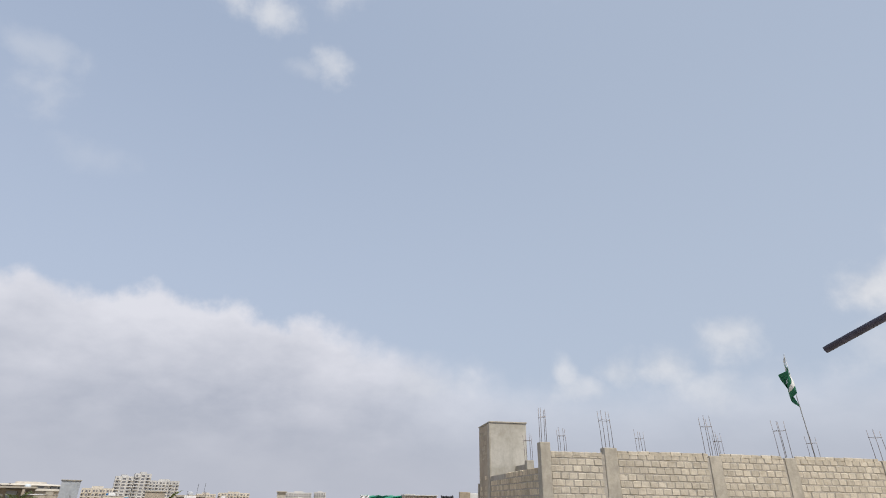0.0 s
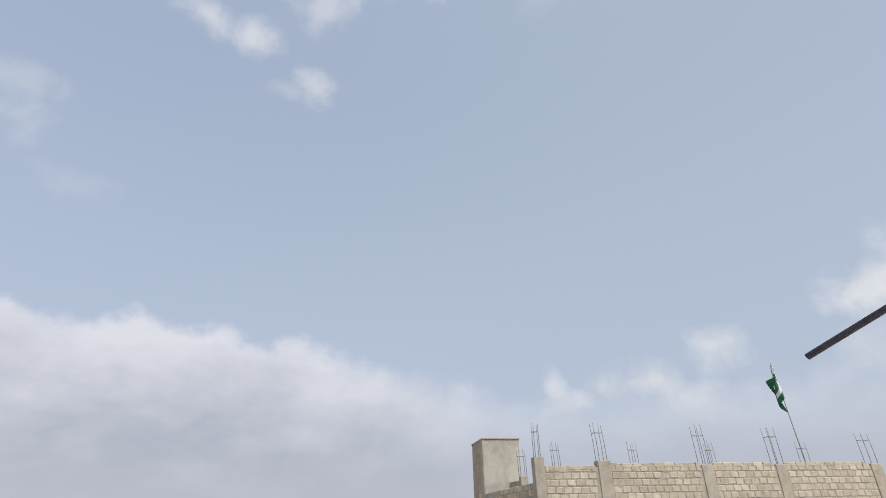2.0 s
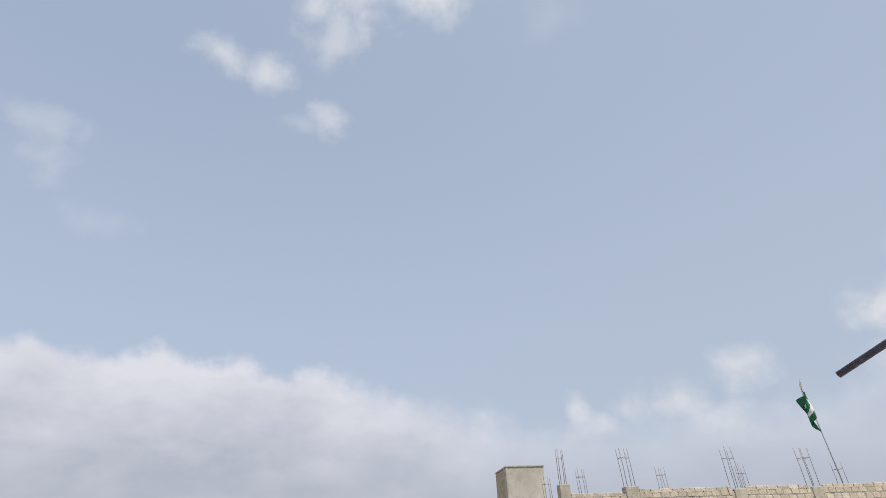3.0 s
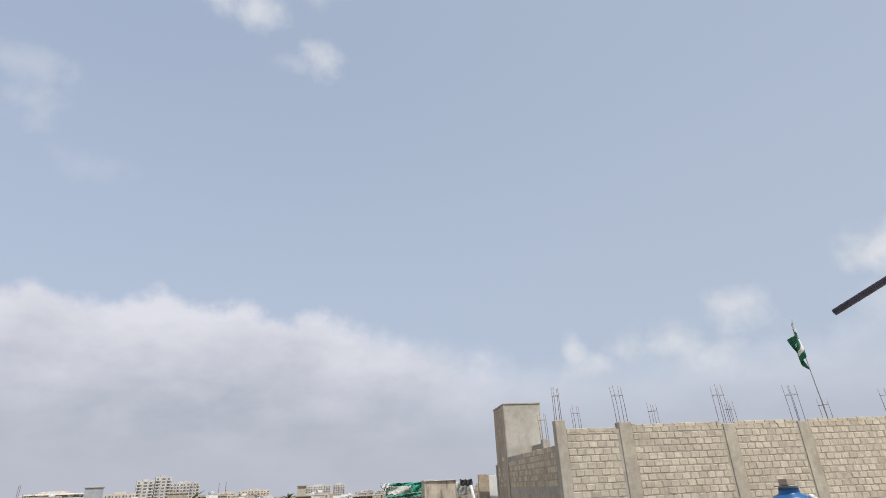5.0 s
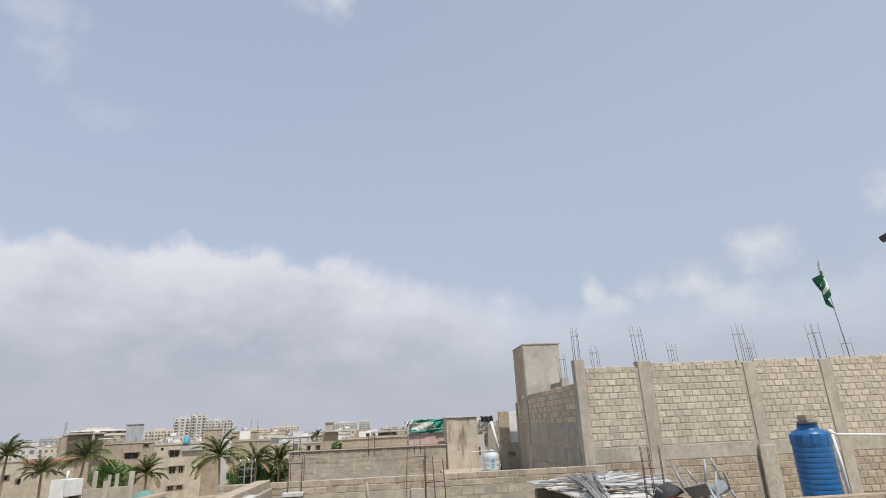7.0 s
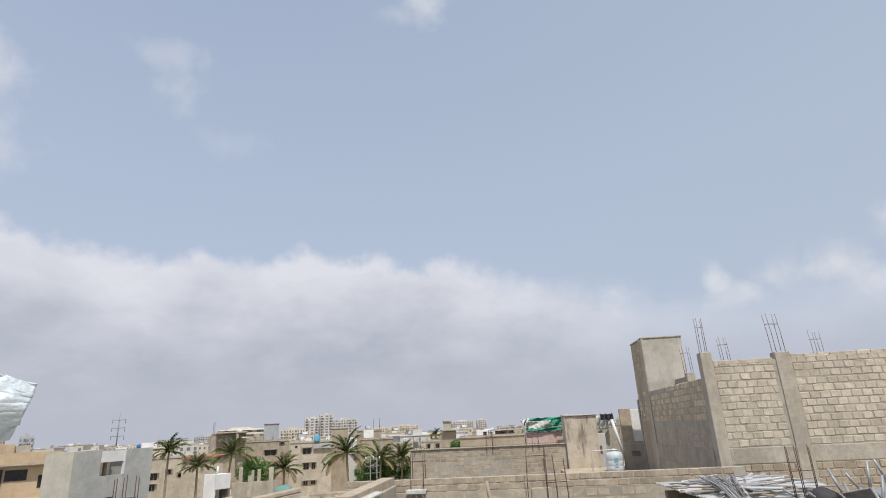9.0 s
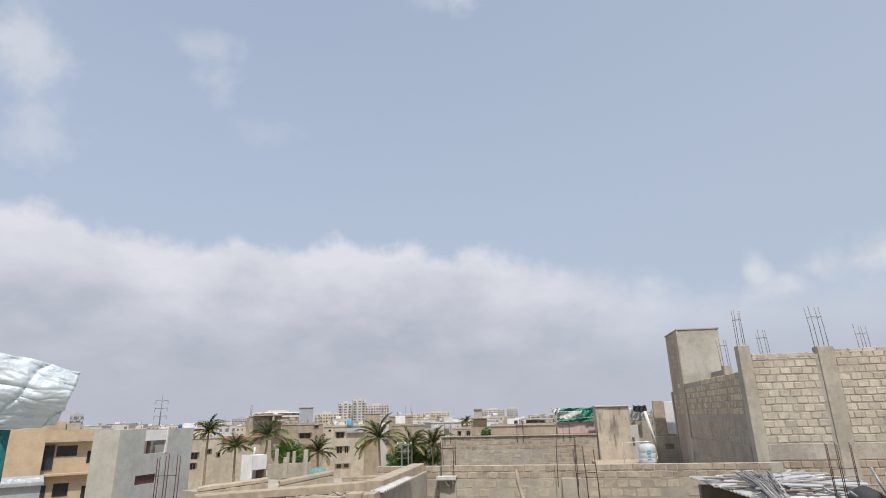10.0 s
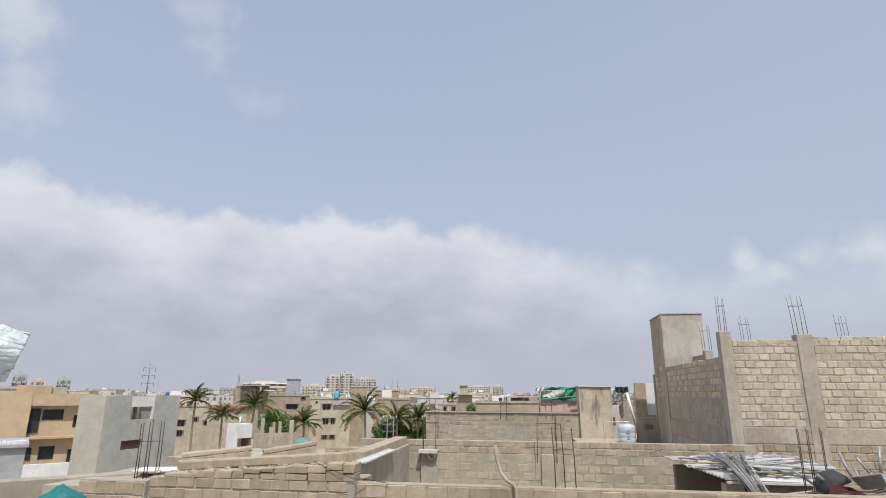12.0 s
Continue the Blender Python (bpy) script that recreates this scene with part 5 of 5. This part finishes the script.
def old_chair(m, label):
    t = thing("broken_chair", label, "chair", m, "broken chairs")
    part("seat", soft((-0.22, 0.22, -0.22, 0.22, 0.40, 0.43)), GALV, t)
    for sx in (-1, 1):
        for sy in (-1, 1):
            bm = bmesh.new()
            tube(bm, [(sx * 0.2, sy * 0.2, 0.4), (sx * 0.23, sy * 0.25, 0.2), (sx * 0.25, sy * 0.29, 0.0)], 0.022, 6)
            part("leg", bm, GALV, t)
        bm = bmesh.new()
        tube(bm, [(sx * 0.2, 0.22, 0.42), (sx * 0.21, 0.27, 0.65), (sx * 0.19, 0.33, 0.88)], 0.024, 6)
        part("back_post", bm, GALV, t)
    part("backrest", soft((-0.2, 0.2, 0.29, 0.32, 0.66, 0.86)), GALV, t)
    return t


old_chair(pose(4.45, 10.2, 7.05, 0, 118, 15), "grey metal chair frame tipped on its side")
old_chair(pose(5.45, 10.0, 7.55, 165, 30, 40), "grey metal chair frame thrown upside down")
old_chair(pose(5.75, 10.2, 7.5, 200, -25, -20), "grey metal chair frame with legs in the air")
for k, (x, y, z, a) in enumerate(((4.95, 9.75, 7.0, 25), (5.35, 9.5, 6.86, -12), (5.7, 9.35, 6.9, 8))):
    crate = thing("metal_crate", "maroon painted metal crate thrown on the scrap", "crate", pose(x, y, z, 14 - 9 * k, 10, a), "maroon crates")
    part("base", boxes((-0.2, 0.2, -0.14, 0.14, -0.12, -0.1)), MAROON, crate)
    for row in ((-0.2, 0.2, -0.14, -0.125, -0.1, 0.1), (-0.2, 0.2, 0.125, 0.14, -0.1, 0.1), (-0.2, -0.185, -0.125, 0.125, -0.1, 0.1), (0.185, 0.2, -0.125, 0.125, -0.1, 0.1)):
        part("side", boxes(row), MAROON, crate)
rnd = random.Random(31)
scraps = thing("scrap_pile", "loose grey bars and boards under the broken chairs", "scrap")
for k in range(26):
    x, y, a, l = rnd.uniform(4.3, 6.2), rnd.uniform(9.2, 10.6), rnd.uniform(-0.6, 0.6), rnd.uniform(0.3, 0.9)
    bm = bmesh.new()
    z = 6.76 + rnd.random() * 0.22
    tube(bm, [(x - l / 2 * math.cos(a), y - l / 2 * math.sin(a), z), (x + l / 2 * math.cos(a), y + l / 2 * math.sin(a), z + rnd.uniform(-0.02, 0.12))], rnd.uniform(0.012, 0.03), 6)
    part("bar", bm, (GALV, RUST, STICK, BROWN)[k % 4], scraps)

# ---- the big blue tank ----
big_tank = thing("water_tank", "tall ribbed blue plastic water tank with a brick on its lid", "water tank", pose(7.59, 9.62, 6.72) @ Matrix.Diagonal((0.68, 0.68, 1.0, 1.0)))
prof = [(0.44, 0.0), (0.47, 0.04)]
for k in range(12):
    z = 0.08 + k * 0.09
    prof += [(0.478, z), (0.478, z + 0.05), (0.470, z + 0.062), (0.470, z + 0.074), (0.478, z + 0.086)]
prof += [(0.478, 1.17), (0.478, 1.32), (0.46, 1.36), (0.40, 1.41), (0.27, 1.45), (0.255, 1.47), (0.25, 1.54)]
bm = bmesh.new()
lathe(bm, prof, 48)
shell = part("body", bm, TANK_BLUE, big_tank)
for a in (200, 250, 300, 340, 20, 100, 150):
    bm = bmesh.new()
    soft_box(bm, 0.34, 0.485, -0.12, 0.12, 1.18, 1.37, r=0.02)
    lug = part("shoulder_lug", bm, TANK_BLUE, big_tank)
    lug.matrix_basis = pose(0, 0, 0, 0, 0, a)
bm = bmesh.new()
lathe(bm, [(0.24, 1.54), (0.24, 1.57), (0.33, 1.575), (0.33, 1.59), (0.05, 1.60)], 36)
part("lid", bm, GALV, big_tank, "thin grey lid plate")
brick = solid("brick", soft((-0.15, 0.16, -0.08, 0.08, 0, 0.105), r=0.008), BROWN, "brown concrete brick weighing down the tank lid", "brick")
brick.matrix_basis = pose(7.54, 9.55, 8.32, 0, 0, 28)
pipes = thing("water_pipe", "white plastic pipe running off the blue tank", "pipe")
bm = bmesh.new()
tube(bm, [(7.88, 9.46, 8.12), (8.0, 9.44, 8.06), (9.2, 9.45, 8.0), (10.4, 9.4, 8.03), (13.5, 9.3, 8.15)], 0.02, 8)
part("pipe", bm, PVC, pipes)
bm = bmesh.new()
tube(bm, [(7.87, 9.42, 8.14), (7.89, 9.38, 7.6), (7.91, 9.36, 6.74)], 0.028, 8)
part("downpipe", bm, PVC, pipes)
bm = bmesh.new()
lathe(bm, [(0.035, 0), (0.05, 0.02), (0.05, 0.07), (0.03, 0.09)], 12, (7.87, 9.43, 8.06))
part("elbow", bm, PVC, pipes)
hose = bmesh.new()
tube(hose, [(8.15 + 0.28 * math.cos(k * 0.6) + 0.1, 9.35 + 0.2 * math.sin(k * 0.6), 6.75 + 0.006 * k) for k in range(44)], 0.016, 6)
solid("hose", hose, PVC, "coiled white hose beside the blue tank", "hose")
post = thing("pipe_post", "thin post carrying the white pipe", "post")
part("post", boxes((13.45, 13.55, 9.25, 9.35, GROUND, 8.2)), GALV, post)

# low wall and houses beyond the end of the block wall
low_wall = tagged(new("boundary_wall_right", finish(boxes((18.55, 27.0, 17.3, 17.5, GROUND, 8.4)), "boundary_wall_right", MORTAR)), "low grey block wall beyond the block building", "wall", kind="structure")
house("white house with a plain parapet beyond the wall", 45.5, 41.0, -47.8, 3.2, 3, 9.15, ((-0.8, 8.2, 0.2, 8.7),), WHITE, 0.2)
house("hazy grey house beyond the wall", 80.0, 72.0, -47.8, 9, 6, 11.3, ((-2.5, 8.6, -1.0, 9.8), (1.0, 8.6, 2.5, 9.8)), FARGREY, 0.3)

# ---- things close to the camera ----
rod = thing("awning_pole", "dark steel pipe jutting from a roof post", "pole")
e0, e1 = Vector((1.254, 0.852, 8.983)), Vector((1.363, 0.603, 9.075))
far_end = e0 + (e1 - e0).normalized() * 2.2
bm = bmesh.new()
tube(bm, [e0, far_end], 0.0100, 32)
part("pipe", bm, ROD, rod)
bm = bmesh.new()
tube(bm, [(far_end.x, far_end.y, 6.95), (far_end.x, far_end.y, far_end.z + 0.08)], 0.03, 12)
part("post", bm, ROD, rod)

foil_mat = bpy.data.materials.new("crumpled foil")
foil_mat.use_nodes = True
fn = Net(foil_mat.node_tree)
fpos = fn.node("NewGeometry").outputs["Position"]
crease = fn.node("TexVoronoi", Vector=fpos, Scale=42.0)
crease.feature = "DISTANCE_TO_EDGE"
fine_crease = fn.node("TexVoronoi", Vector=fpos, Scale=120.0)
fine_crease.feature = "DISTANCE_TO_EDGE"
fh = fn.math("ADD", fn.math("MULTIPLY", fn.noise(fpos, 70.0, 6.0, 0.65), 0.8), fn.math("ADD", fn.math("MULTIPLY", crease.outputs["Distance"], 0.9), fn.math("MULTIPLY", fine_crease.outputs["Distance"], 0.35)))
fb = fn.node("Bump", Strength=0.7, Distance=0.0026, Height=fh)
fp = fn.node("BsdfPrincipled", Base_Color=(0.50, 0.56, 0.60, 1), Roughness=fn.step(fn.noise(fpos, 30.0, 3.0), 0.3, 0.7, 0.52, 0.68), Metallic=0.35, Normal=fb.outputs[0])
fn.tree.links.new(fp.outputs[0], fn.node("OutputMaterial").inputs["Surface"])

cover = thing("foil_cover", "crumpled silver foil sheet tied over a teal wrapped post", "foil cover")
Q = (Vector((-0.90, -0.07, 8.686)), Vector((-0.69, 0.174, 8.613)), Vector((-0.705, 0.165, 8.551)), Vector((-0.90, -0.05, 8.562)))
bm = bmesh.new()
n, m = 110, 64
nrm = (Q[1] - Q[0]).cross(Q[3] - Q[0]).normalized()
grid = []
for i in range(n + 1):
    row = []
    for j in range(m + 1):
        u, v = i / n, j / m
        p = Q[0].lerp(Q[1], u).lerp(Q[3].lerp(Q[2], u), v)
        c = noise.noise((u * 4, v * 3, 2.0)) * 0.004 + abs(noise.noise((u * 7 + 2 * v, v * 2.5, 5.0))) * 0.003 + abs(noise.noise((u * 13 - 4 * v, v * 9, 6.0))) * 0.004 - 0.010 * math.sin(v * 3.1) + 0.0035 * (1.0 - min(1.0, 14 * abs((u * 5 + 0.7 * v + 0.05 * math.sin(9 * v)) % 1.0 - 0.5))) + 0.002 * abs(noise.noise((u * 9 + 6 * v, v * 15 - 5 * u, 11.0)))
        row.append(bm.verts.new(p + nrm * c + Vector((0, 0, 0.004 * noise.noise((u * 9, v * 3, 8.0)) - 0.012 * v * math.sin(3.1 * u)))))
    grid.append(row)
for i in range(n):
    for j in range(m):
        f = bm.faces.new((grid[i][j], grid[i + 1][j], grid[i + 1][j + 1], grid[i][j + 1]))
        f.smooth = True
sheet = part("foil_sheet", bm, foil_mat, cover, "crumpled silver foil")
thick = sheet.modifiers.new("thick", "SOLIDIFY")
thick.thickness = 0.003
bm = bmesh.new()
wrap = []
for k in range(9):
    z = 6.95 + (8.546 - 6.95) * k / 8
    wrap.append([bm.verts.new((-0.797 + (0.064 + 0.006 * math.sin(9 * a + k)) * math.cos(a), 0.100 + (0.064 + 0.006 * math.sin(9 * a + k)) * math.sin(a), z)) for a in (2 * math.pi * q / 40 for q in range(40))])
for a, b in zip(wrap, wrap[1:]):
    for q in range(40):
        f = bm.faces.new((a[q], a[(q + 1) % 40], b[(q + 1) % 40], b[q]))
        f.smooth = True
bm.faces.new(wrap[-1])
part("wrapped_post", bm, TEAL, cover, "pleated teal plastic wrapping")

teal = thing("tarpaulin", "teal plastic sheet draped over a crate on the roof", "tarpaulin", pose(-2.72, 2.6, 6.95, 0, 0, 40) @ Matrix.Diagonal((0.6, 0.6, 1.0, 1.0)))
bm = bmesh.new()
g = [[None] * 17 for _ in range(17)]
for i in range(17):
    for j in range(17):
        u, v = (i - 8) / 8, (j - 8) / 8
        d = max(abs(u), abs(v))
        z = 1.07 - 0.16 * abs(u) - 0.08 * abs(v) if d < 0.55 else 1.0 - 1.0 * ((d - 0.55) / 0.45) ** 0.75
        s = 0.42 if d < 0.55 else 0.36 + 0.1 * d
        g[i][j] = bm.verts.new((u * s + 0.02 * noise.noise((i * 0.7, j * 0.7, 1)), v * s + 0.02 * noise.noise((i * 0.7, j * 0.7, 3)), max(0.005, z + 0.025 * noise.noise((i * 0.5, j * 0.5, 5)))))
for i in range(16):
    for j in range(16):
        f = bm.faces.new((g[i][j], g[i + 1][j], g[i + 1][j + 1], g[i][j + 1]))
        f.smooth = True
part("sheet", bm, TEAL, teal)
part("crate", boxes((-0.2, 0.2, -0.2, 0.2, 0.0, 0.9)), BROWN, teal)

# crumbled mortar along the parapet, and cracks through it
rnd = random.Random(77)
bm = bmesh.new()
for k in range(150):
    x, y, s = rnd.uniform(-6.2, -2.75), rnd.uniform(8.42, 9.5), rnd.uniform(0.012, 0.05)
    z = 7.24 + 0.225 * max(0.0, (x + 5.95) / 3.2) if y < 8.72 else 7.16
    t = bmesh.new()
    bmesh.ops.create_icosphere(t, subdivisions=1, radius=s)
    for v in t.verts:
        v.co = Vector((v.co.x * 1.3 + x, v.co.y + y, max(-0.2 * s, v.co.z * 0.7) + z)) + Vector((rnd.uniform(-1, 1), rnd.uniform(-1, 1), 0)) * s * 0.25
    join(bm, t)
solid("rubble", bm, BLOCK_OLD, "crumbled mortar lumps on the parapet", "rubble", kind="stuff")
bm = bmesh.new()
tube(bm, [(-3.45, 8.5, 7.47), (-3.2, 8.36, 7.40), (-2.95, 8.34, 7.32), (-2.72, 8.36, 7.24), (-2.5, 8.45, 7.22), (-2.2, 8.46, 7.175)], 0.0045, 6)
solid("cable", bm, RUBBER, "loose black cable trailing over the parapet", "cable")

# ---- block courses, last ----
lay(front_wall, pose(6.13, WY, 7.62), 1.79, 12, seed=1)
lay(front_wall, pose(8.37, WY, 7.62), 3.19, 12, seed=2)
lay(front_wall, pose(12.01, WY, 7.62), 2.32, 12, seed=3)
lay(front_wall, pose(14.77, WY, 7.62), 3.30, 12, seed=4, single=lambda u, z: z > 1.6)
for k, (a, b) in enumerate(((6.13, 7.92), (8.37, 11.56), (12.01, 14.33), (14.77, 18.07))):
    lay(front_wall, pose(a, WY, 10.05 if k else 9.97), b - a, 1, seed=22 + k, h=0.12, w=0.36, gap=0.015)
for k, (a, b) in enumerate(((6.45, 7.92), (8.37, 11.45), (12.04, 14.33), (14.77, 18.07))):
    lay(front_wall, pose(a, WY, 5.9), b - a, 6, seed=5 + k, h=0.178, w=0.27, material=BLOCK_OLD, single=lambda u, z: z > 0.8, proud=0.016)
lay(left_wall, pose(WX0, 24.0, 7.57, 0, 0, -90), 6.45, 10, seed=11, material=BLOCK_TAN, keep=lambda u, z: 0.72 < z < 1.85 + 0.02 * u)
lay(left_wall, pose(WX0, 24.0, 7.57, 0, 0, -90), 6.45, 3, seed=31, material=FAINT, proud=0.004)
lay(left_wall, pose(WX0, 24.0, 5.9, 0, 0, -90), 6.45, 5, seed=12, material=FAINT, proud=0.006, single=lambda u, z: u > 3.0)
lay(tower, pose(WX0, 26.05, 7.6, 0, 0, -90), 1.5, 10, seed=13, material=BLOCK_TAN, proud=0.013, keep=lambda u, z: z > 0.8 and not 1.6 < z < 1.8)
lay(tower, pose(WX0, 26.05, 10.3, 0, 0, -90), 1.5, 6, seed=33, material=FAINT, proud=0.013, skip=0.2)
lay(mid_wall, pose(-4.58, 15.0, 6.97), 9.9, 2, w=0.25, h=0.145, gap=0.022, seed=14, material=BLOCK_OLD)
lay(plaster_face, pose(-3.78, 14.93, 5.5), 9.2, 7, w=0.27, h=0.175, seed=25, material=FAINT, proud=0.002, skip=0.03)
lay(far_wall, pose(-5.2, 29.0, 6.08), 7.75, 7, seed=15, material=BLOCK_OLD, h=0.16, gap=0.047, proud=0.006, keep=lambda u, z: z > 0.85 or not 1.0 < u < 5.0)
lay(far_wall, pose(-4.1, 29.0, 6.08), 3.9, 4, seed=35, material=FAINT, proud=0.002, skip=0.35)
lay(near_wall, pose(-2.73, 8.5, 6.31), 12.0, 4, w=0.31, h=0.195, gap=0.014, seed=16, material=BLOCK_OLD, proud=0.008, worn=0.35)
lay(left_parapet, pose(-6.18, 8.4, 6.515), 3.44, 4, w=0.30, h=0.148, gap=0.02, seed=17, material=BLOCK_OLD, proud=0.016, worn=0.7)
lay(left_parapet, pose(-7.38, 8.3, 6.48), 1.16, 3, w=0.315, h=0.195, gap=0.016, seed=18, material=BLOCK_OLD, proud=0.014, worn=0.4)
lay(low_wall, pose(18.6, 17.3, 6.9), 8.0, 7, seed=19, material=BLOCK_OLD, single=lambda u, z: u < 5)
for k, (p, q, zp, zq) in enumerate(BACKS):
    d = Vector(q) - Vector(p)
    lay(backs[k], pose(p[0], p[1], 6.87, 0, 0, math.degrees(math.atan2(d.y, d.x))) @ pose(0, 0, 0, 0, -math.degrees(math.atan2(zq - zp, d.length))), d.length, 1, w=0.27, h=0.19, gap=0.03, seed=26 + k, material=BLOCK_OLD, proud=0.012)
lay(long_kerb, pose(KERB[0][0], KERB[0][1], 6.985, 0, 0, 38.9), 3.6, 1, w=0.52, h=0.185, gap=0.018, seed=27, material=BLOCK_OLD, proud=0.004, worn=0.5)
